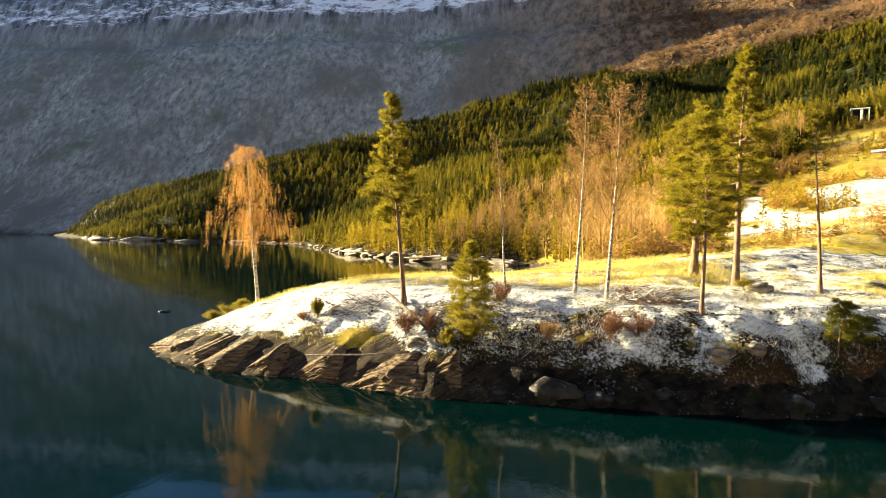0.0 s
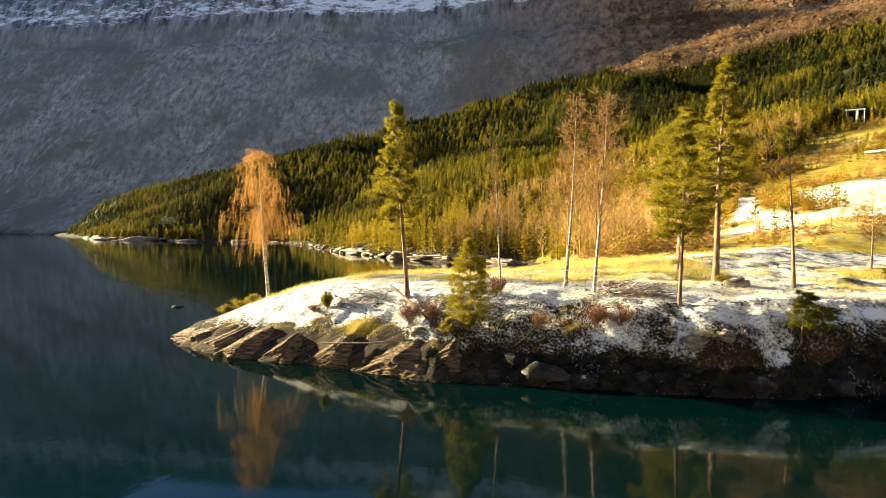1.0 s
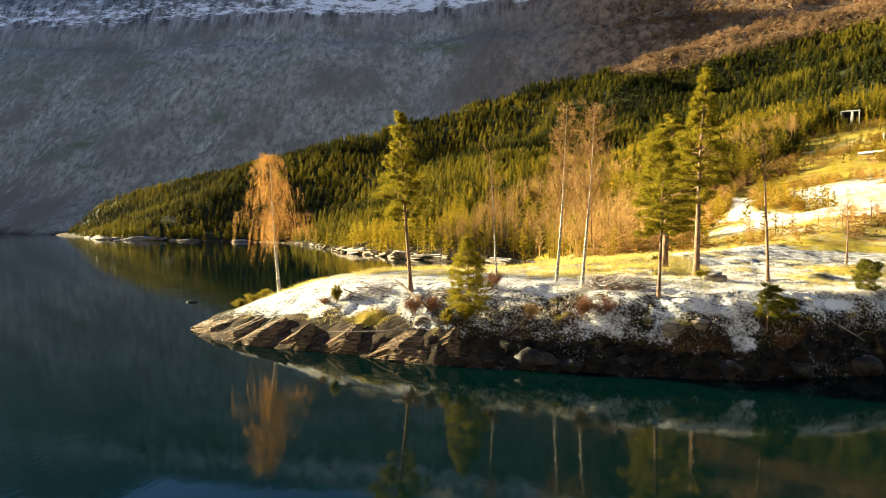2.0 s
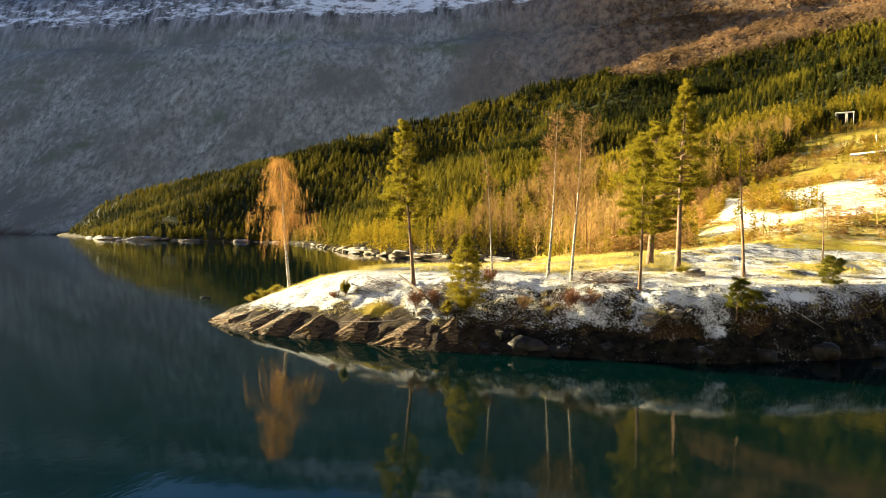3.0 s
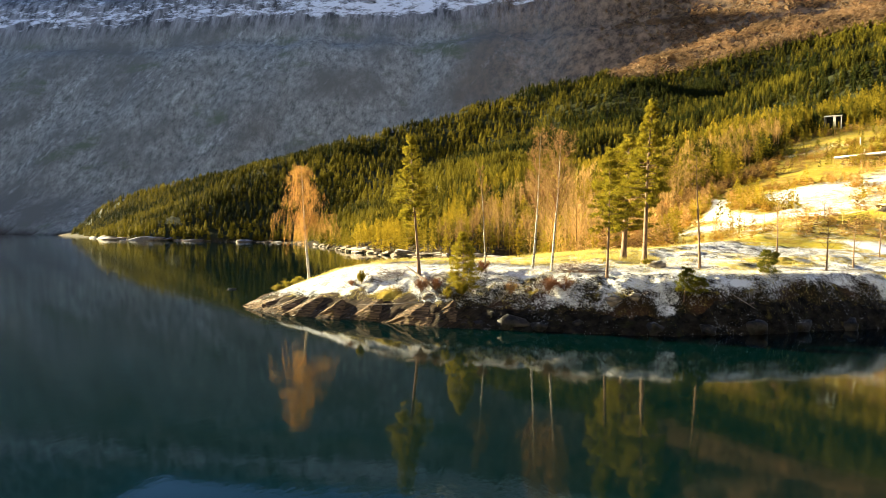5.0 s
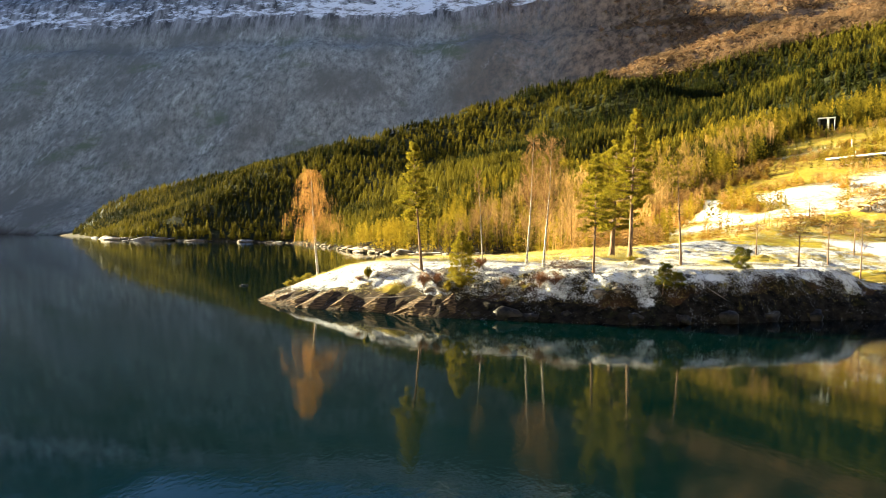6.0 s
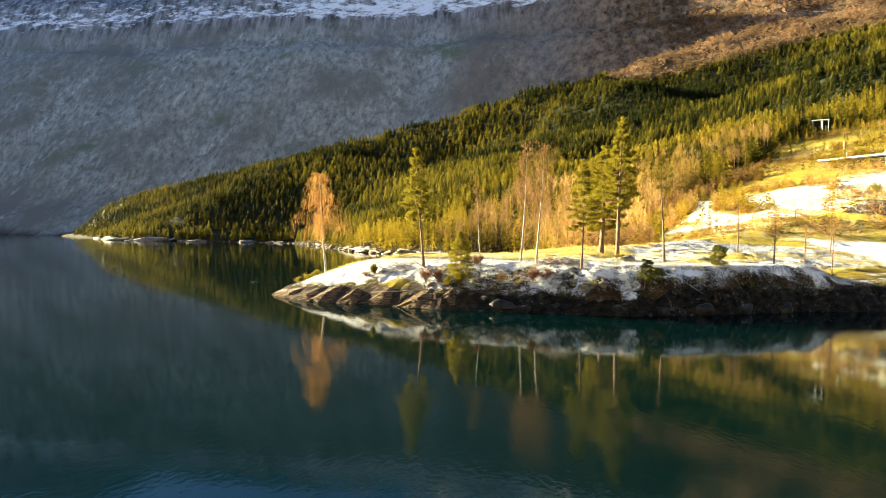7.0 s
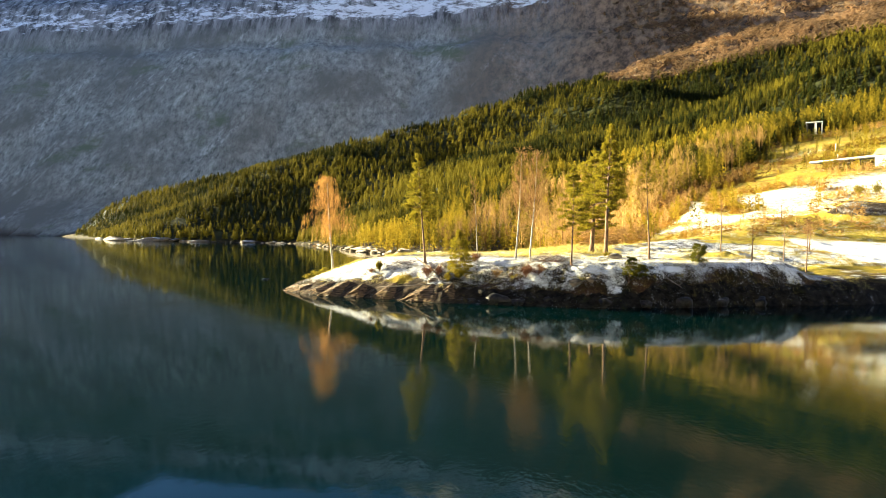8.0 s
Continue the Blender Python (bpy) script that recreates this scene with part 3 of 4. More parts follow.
forest("spruce_forest", spots, spruces, sizes, rng.uniform(1.1, 1.6, len(sizes)), SPRUCE, "dense green spruce forest on the sunlit hillside", "forest", rng, 1.0)
spots_b = scatter(rng, 40000, -1150, 900, 620, 1330, spruce_ground)
sizes = rng.uniform(7, 13, len(spots_b[0])) * (0.8 + 0.5 * (fbm(spots_b[0] * 0.02, spots_b[1] * 0.02, 3, 77) + 0.5))
forest("spruce_forest", spots_b, small_spruces, sizes, rng.uniform(1.2, 1.75, len(sizes)), SPRUCE, "dark spruce forest up to the crest of the hill", "forest", rng, 1.0)

# yellow-green young pines along the bay
pines = [bushy_shape(rng, 130, 0.19 + 0.02 * k, 0.10 + 0.03 * k, 0.55 + 0.1 * (k % 3)) for k in range(6)] + [bushy_shape(rng, 130, 0.19, 0.06, 0.95) for _ in range(4)]
spots_c = scatter(rng, 13000, -320, 330, 150, 460, lambda x, y, z: (z > 0.8) & (z < 70) & ~meadow(x, y) & (fbm(x * 0.03, y * 0.03, 3, 84) > -0.10) & (x < 62 + 0.9 * (y - 190)))
sizes = rng.uniform(6, 13, len(spots_c[0]))
forest("pine_wood", spots_c, pines, sizes, rng.uniform(0.8, 1.3, len(sizes)), YELLOW_PINE, "young yellow-green pines along the far shore", "forest", rng)

# leafless birches at the head of the bay and up the hillside
bare = [bare_shape(rng) for _ in range(6)]
spots_d = scatter(rng, 5000, -60, 170, 110, 330, lambda x, y, z: (z > 2.5) & (z < 75) & ~meadow(x + 6, y) & (x > -30 + 0.35 * (y - 200)) & (fbm(x * 0.04, y * 0.04, 3, 88) > -0.12))
sizes = rng.uniform(7, 14, len(spots_d[0]))
forest("birch_wood", spots_d, bare, sizes, rng.uniform(0.7, 1.1, len(sizes)), WOOD_TWIG, "leafless brown birches at the head of the bay", "forest", rng)
spots_e = scatter(rng, 16000, 90, 1000, 700, 1330, lambda x, y, z: (z > conifer_line(x) - 12) & (z < 760) & (y < crest_y(x) + 40))
puffs = [bushy_shape(rng, 16, 0.45, 0.1, 0.45, 4.0) for _ in range(5)]
puffs = [(v * np.array([1.3, 1.3, 1.0]), f) for v, f in puffs]
sizes = rng.uniform(7, 14, len(spots_e[0]))
forest("hillside_birch_wood", spots_e, puffs, sizes, rng.uniform(0.8, 1.2, len(sizes)), HILL_TWIG, "leafless tan birch scrub above the spruces", "forest", rng)


spots_i = scatter(rng, 15000, -350, 1000, 1480, 2250, lambda x, y, z: (z > 120) & (z < 900) & (rng.random(len(x)) < 0.9 * smooth(150, 750, x + 400 * fbm(x * 0.004, y * 0.004, 4, 103))))
sizes = rng.uniform(10, 20, len(spots_i[0]))
forest("mountain_birch_wood", spots_i, puffs, sizes, rng.uniform(0.8, 1.3, len(sizes)), HILL_TWIG, "leafless tan birch woods on the sunlit mountain flank", "forest", rng)


# ---- trees on the point ----
class Build:
    """Collects tubes and blades into one mesh."""

    def __init__(self, seed=0):
        self.v, self.f, self.rng = [], [], random.Random(seed)

    def tube(self, points, radii, sides=6):
        first = len(self.v)
        for k, (p, r) in enumerate(zip(points, radii)):
            ahead = (points[min(k + 1, len(points) - 1)] - points[max(k - 1, 0)]).normalized()
            a = ahead.orthogonal().normalized()
            b = ahead.cross(a)
            for s in range(sides):
                t = s * 2 * math.pi / sides
                self.v.append(p + (a * math.cos(t) + b * math.sin(t)) * r)
        for k in range(len(points) - 1):
            for s in range(sides):
                i, j = first + k * sides + s, first + k * sides + (s + 1) % sides
                self.f.append((i, j, j + sides, i + sides))
        self.f.append(tuple(first + (len(points) - 1) * sides + s for s in range(sides)))

    def blade(self, p, q, width):
        side = (q - p).cross(Vector((self.rng.gauss(0, 1), self.rng.gauss(0, 1), self.rng.gauss(0, 1))))
        if side.length < 1e-6:
            return
        side = side.normalized() * width
        k = len(self.v)
        self.v += [p - side, p + side, q]
        self.f.append((k, k + 1, k + 2))

    def leaf(self, p, size):
        r = self.rng
        a = Vector((r.gauss(0, 1), r.gauss(0, 1), r.gauss(0, 1))).normalized() * size
        b = a.orthogonal().normalized() * size * 0.6
        k = len(self.v)
        self.v += [p - a, p + b, p + a, p - b]
        self.f.append((k, k + 1, k + 2, k + 3))

    def tuft(self, p, way, size, count=7, width=0.03):
        r = self.rng
        for _ in range(count):
            d = way + Vector((r.gauss(0, 0.65), r.gauss(0, 0.65), r.gauss(0.15, 0.55)))
            self.blade(p, p + d.normalized() * size * r.uniform(0.7, 1.2), width)

    def mesh(self, name, material, shade=True):
        me = bpy.data.meshes.new(name)
        me.from_pydata([tuple(v) for v in self.v], [], self.f)
        me.materials.append(material)
        if shade:
            me.polygons.foreach_set("use_smooth", np.ones(len(me.polygons), bool))
        return me


def part(name, built, material, parent, label="", shade=True):
    ob = new(name, built.mesh(name, material, shade) if isinstance(built, Build) else built)
    ob.parent = parent
    return tagged(ob, label)


def empty(name, x, y, label, category, group="", sink=0.0, z=None, turn=0.0):
    ob = new(name)
    ob.empty_display_size = 0.3
    ob.matrix_world = pose(x, y, (float(surface([x], [y])[0][0]) if z is None else z) - sink, 0, 0, turn)
    return tagged(ob, label, category, group)


def stem(h, lean, wobble, rng, n=12):
    """Points up a stem that leans and sways a little."""
    out, ph = [], rng.random() * 6
    for k in range(n + 1):
        t = k / n
        out.append(Vector((lean[0] * t + wobble * math.sin(ph + 4 * t) * t, lean[1] * t + wobble * math.cos(ph * 1.7 + 3.4 * t) * t, h * t)))
    return out


def at_height(points, t):
    k = min(int(t * (len(points) - 1)), len(points) - 2)
    return points[k].lerp(points[k + 1], t * (len(points) - 1) - k)


def needle_mesh(name, pads, seed, blades, size, width, material):
    """Flattened pads of needles: each pad is a cloud of thin blades that point out and up."""
    rng = np.random.default_rng(seed)
    c, way, r = (np.repeat(np.array([p[k] for p in pads], float), blades, axis=0) for k in range(3))
    n = len(c)
    q = rng.normal(size=(n, 3))
    q = q / np.linalg.norm(q, axis=1)[:, None] * rng.random((n, 1)) ** 0.45
    p = c + q * r[:, None] * np.array([1.0, 1.0, 0.55])
    d = way * 0.55 + q * 0.5 + rng.normal(0, 0.45, (n, 3)) + np.array([0, 0, 0.35])
    d = d / np.linalg.norm(d, axis=1)[:, None]
    side = np.cross(d, rng.normal(size=(n, 3)))
    side = side / (np.linalg.norm(side, axis=1)[:, None] + 1e-6) * width
    tip = p + d * (size * rng.uniform(0.7, 1.25, n))[:, None]
    v = np.stack([p - side, p + side, tip], 1).reshape(-1, 3)
    me = bpy.data.meshes.new(name)
    me.from_pydata(v.tolist(), [], np.arange(3 * n).reshape(-1, 3).tolist())
    me.materials.append(material)
    return me


def pine_tree(x, y, h, label, radius=0.16, lean=(0, 0), crown=(0.4, 1.0), spread=2.0, shape="ovoid", whorls=14, arms=5, seed=1, stubs=8, name="pine_tree", group="pines on the point", material=None, blades=110, gaps=0.2):
    """A Scots pine: bare lower stem, whorls of limbs with gaps between, needles in flat pads along the shoots."""
    rng = random.Random(seed)
    thing = empty(name, x, y, label, "tree", group, 0.12)
    pts = stem(h, lean, h * 0.010, rng)
    trunk, branches, pads = Build(seed), Build(seed + 1), []
    trunk.tube(pts, [radius * (1.3 if k == 0 else 1) * (1 - 0.93 * k / 12) for k in range(13)], 9)
    lo, hi = crown
    for k in range(whorls):
        u = (k + rng.uniform(0.1, 0.6)) / whorls
        turn = rng.random() * 6.28
        full = rng.uniform(0.85, 1.08)
        for j in range(arms if u < 0.85 else 4):
            if rng.random() < gaps * (1.6 - u):
                continue
            t = lo + (hi - lo) * u + rng.uniform(-0.012, 0.012)
            if shape == "ovoid":
                long = spread * (0.55 + 0.45 * math.sin(min(1, u * 2.0) * math.pi / 2)) * (1 - u**2.4) + 0.25
            else:
                long = spread * (1 - u) ** 0.9 * min(1, 0.55 + 1.9 * u) + 0.16
            long *= full * rng.uniform(0.6, 1.15)
            a = turn + (j + rng.uniform(-0.3, 0.3)) * 6.28 / arms
            out = Vector((math.cos(a), math.sin(a), 0))
            p0 = at_height(pts, min(t, 0.99))
            lift = -0.16 + 0.75 * u + rng.uniform(-0.12, 0.12)
            limb = [p0, p0 + out * long * 0.4 + Vector((0, 0, long * lift * 0.25)), p0 + out * long * 0.75 + Vector((0, 0, long * (lift * 0.55 + 0.03))), p0 + out * long + Vector((0, 0, long * (lift * 0.9 + 0.10)))]
            r = radius * 0.26 * (1 - 0.6 * t)
            branches.tube(limb, [r, r * 0.7, r * 0.45, r * 0.15], 4)
            for _ in range(max(2, int(2.9 * long + 1))):
                w = rng.uniform(0.22, 1.0) ** 0.6
                side = Vector((-out.y, out.x, 0)) * rng.gauss(0, 0.26) * long * (0.3 + 0.6 * w)
                p = at_height(limb, min(w, 0.995)) + side + Vector((0, 0, rng.gauss(0.06, 0.06) * (0.5 + long * 0.3)))
                branches.tube([at_height(limb, w * 0.75), p], [0.018, 0.006], 3)
                pads.append((tuple(p), tuple((out * 0.7 + side * 0.3).normalized()), (0.17 + 0.085 * long) * rng.uniform(0.6, 1.25)))
    for k in range(stubs):
        t = rng.uniform(max(0.12, lo - 0.25), lo + 0.05)
        a, long = rng.random() * 6.28, spread * rng.uniform(0.15, 0.5)
        p0 = at_height(pts, t)
        q = p0 + Vector((math.cos(a) * long, math.sin(a) * long, long * rng.uniform(-0.3, 0.3)))
        branches.tube([p0, p0.lerp(q, 0.6) + Vector((0, 0, 0.06)), q], [radius * 0.13, radius * 0.09, 0.006], 4)
        if rng.random() < 0.3:
            pads.append((tuple(q), (math.cos(a), math.sin(a), 0.2), 0.22))
    for k in range(4):
        pads.append((tuple(at_height(pts, 0.93 + 0.02 * k)), (0, 0, 1), 0.20))
    part("trunk", trunk, PINE_BARK, thing, "rough brown pine trunk")
    tagged(part("branchwork", branches, PINE_BARK, thing, "thin brown branches"), kind="stuff")
    tagged(part("crown", needle_mesh("crown", pads, seed, blades, 0.13 + 0.010 * h, 0.011 + 0.0006 * h, material or PINE), None, thing, "sunlit green needles in loose pads"), kind="stuff")
    return thing


def birch_tree(x, y, h, label, radius=0.11, lean=(0, 0), limbs=34, spread=1.8, low=0.35, seed=1, forks=11, twigs=11, name="birch_tree", group="leafless birches on the point", up=1.1, bark=None):
    """A leafless birch: pale stem, upswept limbs, a haze of thin twigs."""
    rng = random.Random(seed)
    thing = empty(name, x, y, label, "tree", group, 0.12)
    pts = stem(h, lean, h * 0.012, rng)
    trunk, branches, fine = Build(seed), Build(seed + 1), Build(seed + 2)
    trunk.tube(pts, [radius * (1.2 if k == 0 else 1) * (1 - 0.95 * k / 12) for k in range(13)], 8)
    for k in range(limbs):
        t = low + (0.98 - low) * (k + rng.random()) / limbs
        u = (t - low) / (1 - low)
        long = spread * (1.15 - u * 0.85) * rng.uniform(0.5, 1.15)
        a = k * 2.4 + rng.uniform(-0.6, 0.6)
        out = Vector((math.cos(a), math.sin(a), 0))
        p0 = at_height(pts, min(t, 0.99))
        limb = [p0, p0 + out * long * 0.4 + Vector((0, 0, long * 0.45 * up)), p0 + out * long * 0.72 + Vector((0, 0, long * 0.95 * up)), p0 + out * long * 0.95 + Vector((0, 0, long * 1.35 * up))]
        r = radius * 0.22 * (1 - 0.6 * t) + 0.004
        branches.tube(limb, [r, r * 0.7, r * 0.4, 0.004], 4)
        for _ in range(forks):
            w = rng.uniform(0.15, 1.0)
            q0 = at_height(limb, min(w, 0.99))
            d = (out * rng.uniform(0.1, 0.9) + Vector((rng.gauss(0, 0.5), rng.gauss(0, 0.5), rng.uniform(0.2, 1.1)))).normalized()
            q1 = q0 + d * long * rng.uniform(0.3, 0.6)
            branches.blade(q0, q1, 0.010)
            for _ in range(twigs):
                m = q0.lerp(q1, rng.uniform(0.2, 1.0))
                e = (d + Vector((rng.gauss(0, 0.6), rng.gauss(0, 0.6), rng.gauss(0.0, 0.5)))).normalized()
                fine.blade(m, m + (e + Vector((0, 0, -0.25))) * long * rng.uniform(0.15, 0.5), 0.008)
    part("trunk", trunk, bark or BIRCH_BARK, thing, "" if bark else "pale birch stem with dark marks")
    tagged(part("branchwork", branches, HEATH, thing, "thin brown branches"), kind="stuff")
    tagged(part("twig_mass", fine, TWIG, thing, "haze of reddish-brown twigs", False), kind="stuff")
    return thing


def weeping_birch(x, y, h, label, seed=1):
    """A birch in autumn leaf whose shoots hang in long strands."""
    rng = random.Random(seed)
    thing = empty("weeping_birch", x, y, label, "tree", "", 0.1)
    pts = stem(h * 0.96, (-1.2, -0.3), 0.18, rng)
    trunk, branches, leaves = Build(seed), Build(seed + 1), Build(seed + 2)
    trunk.tube(pts, [0.19 * (1.2 if k == 0 else 1) * (1 - 0.93 * k / 12) for k in range(13)], 9)
    for k in range(86):
        t = 0.36 + 0.62 * (k + rng.random()) / 86
        u = (t - 0.36) / 0.62
        a = k * 2.4 + rng.uniform(-0.6, 0.6)
        out = Vector((math.cos(a), math.sin(a), 0))
        wide = 3.8 * abs(out.x) + 1.6 * abs(out.y) if u < 0.24 else 2.75
        long = wide * rng.uniform(0.6, 1.05) * (1.0 if u < 0.5 else ((1 - u) / 0.5) ** 0.42) + 0.15
        if 0.22 < u < 0.36:
            long *= 0.6
        p0 = at_height(pts, min(t, 0.99))
        peak = 0.62 if u < 0.8 else 0.9
        limb = [p0, p0 + out * long * 0.35 + Vector((0, 0, long * peak * 0.6)), p0 + out * long * 0.75 + Vector((0, 0, long * peak * 0.8)), p0 + out * long + Vector((0, 0, long * peak * 0.55))]
        branches.tube(limb, [0.035 * (1.2 - u), 0.022, 0.012, 0.005], 4)
        for _ in range(18):
            w = rng.uniform(0.2, 1.0)
            q = at_height(limb, min(w, 0.99)) + Vector((rng.gauss(0, 0.16), rng.gauss(0, 0.16), rng.gauss(0.1, 0.12)))
            drop = rng.uniform(0.4, 1.7) * (1.25 - 0.75 * u) * (1.9 if u < 0.25 and out.x < -0.3 else 1)
            end = q + out * 0.12 * drop + Vector((rng.gauss(0, 0.1), rng.gauss(0, 0.1), -drop))
            branches.blade(q, end, 0.006)
            for _ in range(int(10 + 22 * drop)):
                leaves.leaf(q.lerp(end, rng.random()) + Vector((rng.gauss(0, 0.04), rng.gauss(0, 0.04), 0)), rng.uniform(0.016, 0.032))
    part("trunk", trunk, BIRCH_BARK, thing, "pale birch stem with dark marks")
    tagged(part("branchwork", branches, HEATH, thing, "thin hanging brown shoots"), kind="stuff")
    tagged(part("crown", leaves, ORANGE, thing, "drooping curtain of orange leaves", False), kind="stuff")
    return thing


weeping_birch(-21.8, 53.4, 14.7, "weeping birch in orange autumn leaf on the bank", 5)
pine_tree(-6.15, 39.0, 13.6, "tall slender pine leaning over the frosted point", 0.17, (-1.1, 0.0), (0.36, 1.0), 2.3, "cone", 26, 5, 11, 12, blades=70, gaps=0.24)
pine_tree(16.8, 45.5, 17.3, "tallest pine, with a long bare stem, on frosted grass", 0.27, (0.5, 0.2), (0.36, 1.0), 2.9, "cone", 30, 5, 12, 12, blades=75, gaps=0.26)
pine_tree(16.0, 52.5, 14.5, "broad bushy pine with a thick trunk in grass", 0.36, (0.6, 0), (0.24, 1.0), 3.9, "ovoid", 26, 6, 13, 8, blades=85, gaps=0.08)
pine_tree(11.2, 35.1, 11.6, "thin dark pine beside a heap of branches", 0.13, (0.2, 0.3), (0.36, 1.0), 2.0, "cone", 22, 5, 14, 10, blades=70, gaps=0.28)
pine_tree(-1.55, 34.6, 5.7, "small young pine branched down to the ground", 0.07, (-0.1, 0), (0.14, 1.0), 1.75, "cone", 24, 6, 15, 0, blades=60, gaps=0.15)
pine_tree(22.2, 44.7, 12.6, "nearly bare pine with a thin crooked stem", 0.15, (-0.5, 0), (0.70, 1.0), 1.3, "cone", 7, 4, 16, 22, blades=40, gaps=0.4)
pine_tree(17.2, 32.8, 2.8, "stunted bushy pine at the edge of the bank", 0.06, (0.3, 0), (0.32, 1.0), 0.72, "ovoid", 8, 5, 17, 3, material=DARK_PINE, gaps=0.12)
pine_tree(18.4, 33.4, 1.5, "low bushy pine at the edge of the bank", 0.05, (0.3, 0), (0.15, 1.0), 0.55, "ovoid", 6, 5, 27, 0, material=DARK_PINE, gaps=0.1)
pine_tree(26.4, 38.6, 2.2, "small round bushy pine on the bank", 0.06, (0, 0), (0.08, 1.0), 0.8, "ovoid", 9, 6, 18, 0, material=DARK_PINE, gaps=0.1)
birch_tree(5.0, 41.7, 13.8, "tall leafless birch with a pale stem", 0.13, (0.75, 0), 54, 1.7, 0.36, 21)
birch_tree(6.65, 39.0, 13.4, "leafless birch with forked upper limbs", 0.13, (0.7, 0.2), 54, 2.3, 0.34, 22)
birch_tree(0.4, 38.4, 10.3, "thin bare birch standing in frosted heather", 0.08, (-0.8, 0), 26, 1.1, 0.4, 23)
SAPLINGS = [(36.3, 59.9, 8.0, 51), (35.9, 47.3, 6.2, 52), (45.5, 60.0, 6.4, 53), (43.5, 49.0, 7.8, 54), (52.0, 66.0, 5.5, 55)]
for sx, sy, sh, seed in SAPLINGS:
    birch_tree(sx, sy, sh, "thin leafless sapling on the frosted meadow", 0.11, (0.1, 0), 22, 1.0, 0.35, seed, 6, 5, "sapling", "saplings on the meadow", 0.8, PINE_BARK)


# ---- rocks ----
def stone_mesh(name, size, seed, rough=0.28, layers=0.0, material=None):
    """A weathered stone: a lumpy, faceted block, layered if asked."""
    bm = bmesh.new()
    bmesh.ops.create_icosphere(bm, subdivisions=3, radius=1.0)
    for v in bm.verts:
        p = v.co.copy()
        k = 1 + rough * noise.noise(p * 1.3 + Vector((seed * 7.1, 0, 0))) + rough * 0.5 * noise.noise(p * 3.1 + Vector((0, seed * 3.3, 0)))
        p = Vector([math.copysign(abs(c) ** 0.75, c) for c in p]) * k
        if layers:
            h = p.z + 0.45 * p.x
            p.x += 0.10 * math.sin(h * layers)
            p.y += 0.08 * math.sin(h * layers + 1)
        v.co = Vector((p.x * size[0], p.y * size[1], p.z * size[2]))
    me = bpy.data.meshes.new(name)
    bm.to_mesh(me)
    bm.free()
    me.materials.append(material or ROCK)
    me.polygons.foreach_set("use_smooth", np.ones(len(me.polygons), bool))
    return me


def ground_z(x, y):
    return float(surface([x], [y])[0][0])


def stone(name, mesh, x, y, z, turn, label, group="", tilt=(0, 0), scale=1.0, category="rock"):
    ob = new(name, mesh)
    ob.matrix_world = pose(x, y, z, tilt[0], tilt[1], turn) @ Matrix.Scale(scale, 4)
    return tagged(ob, label, category, group)


def outcrop(x, y, z, long, deep, dip, turn, layers, label, seed, lean=16):
    """Layered schist: ragged plates that climb to one side, each set back behind the one below, standing a little proud of the bank."""
    rng = random.Random(seed)
    thing = empty("rock_outcrop", x, y, label, "rock", "layered rocks at the waterline", 0, z, turn)
    base = pose(x, y, z, 0, 0, turn)
    up, back = 0.0, 0.0
    for k in range(layers):
        t = rng.choice((0.07, 0.10, 0.14, 0.20)) * rng.uniform(0.85, 1.2)
        x0 = -long / 2 + rng.uniform(-0.2, 0.2)
        x1 = long / 2 + rng.uniform(-0.22, 0.06) * long
        n = max(12, int((x1 - x0) / 0.14))
        phase = 3.7 * seed + 0.35 * k
        m = base @ pose(-math.sin(radians(dip)) * up, back, math.cos(radians(dip)) * up, lean + rng.uniform(-2, 2), -dip + rng.uniform(-2, 2), rng.uniform(-3, 3))
        verts, taper = [], []
        rows = ((0.03, -0.6), (0.0, 0.2), (0.012, 0.8), (0.05, 1.0), (0.25, 1.03), (0.6, 1.06), (1.1, 1.04), (deep, 1.0))
        for inset, level in rows:
            for i in range(n + 1):
                u, w = x0 + (x1 - x0) * i / n, i / n
                rag = 0.20 * noise.noise(Vector((u * 0.8, phase, 0))) + 0.10 * noise.noise(Vector((u * 2.9, phase * 3, level))) + 0.035 * noise.noise(Vector((u * 8, phase * 5, level * 3)))
                verts.append(m @ Vector((u, -0.5 * deep + inset + rag, t * level + 0.025 * noise.noise(Vector((u * 2.3, inset * 4, phase * 4))))))
                taper.append(min(1.0, (1 - w) * 3.5, 0.3 + w * 3))
        g = surface([v.x for v in verts], [v.y for v in verts])[0]
        for v, low, w in zip(verts, g, taper):
            v.z = min(v.z, float(low) + (0.14 + 0.085 * k) * w - 0.03)
        inverse = base.inverted()
        faces = [(a * (n + 1) + i, a * (n + 1) + i + 1, (a + 1) * (n + 1) + i + 1, (a + 1) * (n + 1) + i) for a in range(len(rows) - 1) for i in range(n)]
        me = bpy.data.meshes.new("rock_plate")
        me.from_pydata([tuple(inverse @ v) for v in verts], [], faces)
        me.materials.append(ROCK)
        part("rock_plate", me, None, thing)
        up, back = up + t * 0.95, back + t * rng.choice((0.2, 0.5, 1.3))
    return thing


outcrop(-22.9, 41.3, -0.30, 5.2, 3.0, 9, -36, 9, "tilted layers of brown rock at the tip of the point", 61)
outcrop(-20.0, 39.0, -0.25, 4.6, 3.0, 14, -34, 10, "smooth sunlit rock layers dipping into the lake", 66)
outcrop(-17.2, 36.9, -0.20, 3.4, 2.8, 20, -28, 10, "sunlit brown rock layers dipping into the lake", 62)
outcrop(-13.6, 35.9, 0.15, 2.4, 2.6, 28, -18, 8, "dark frosted rock layers in a hollow of the bank", 67)
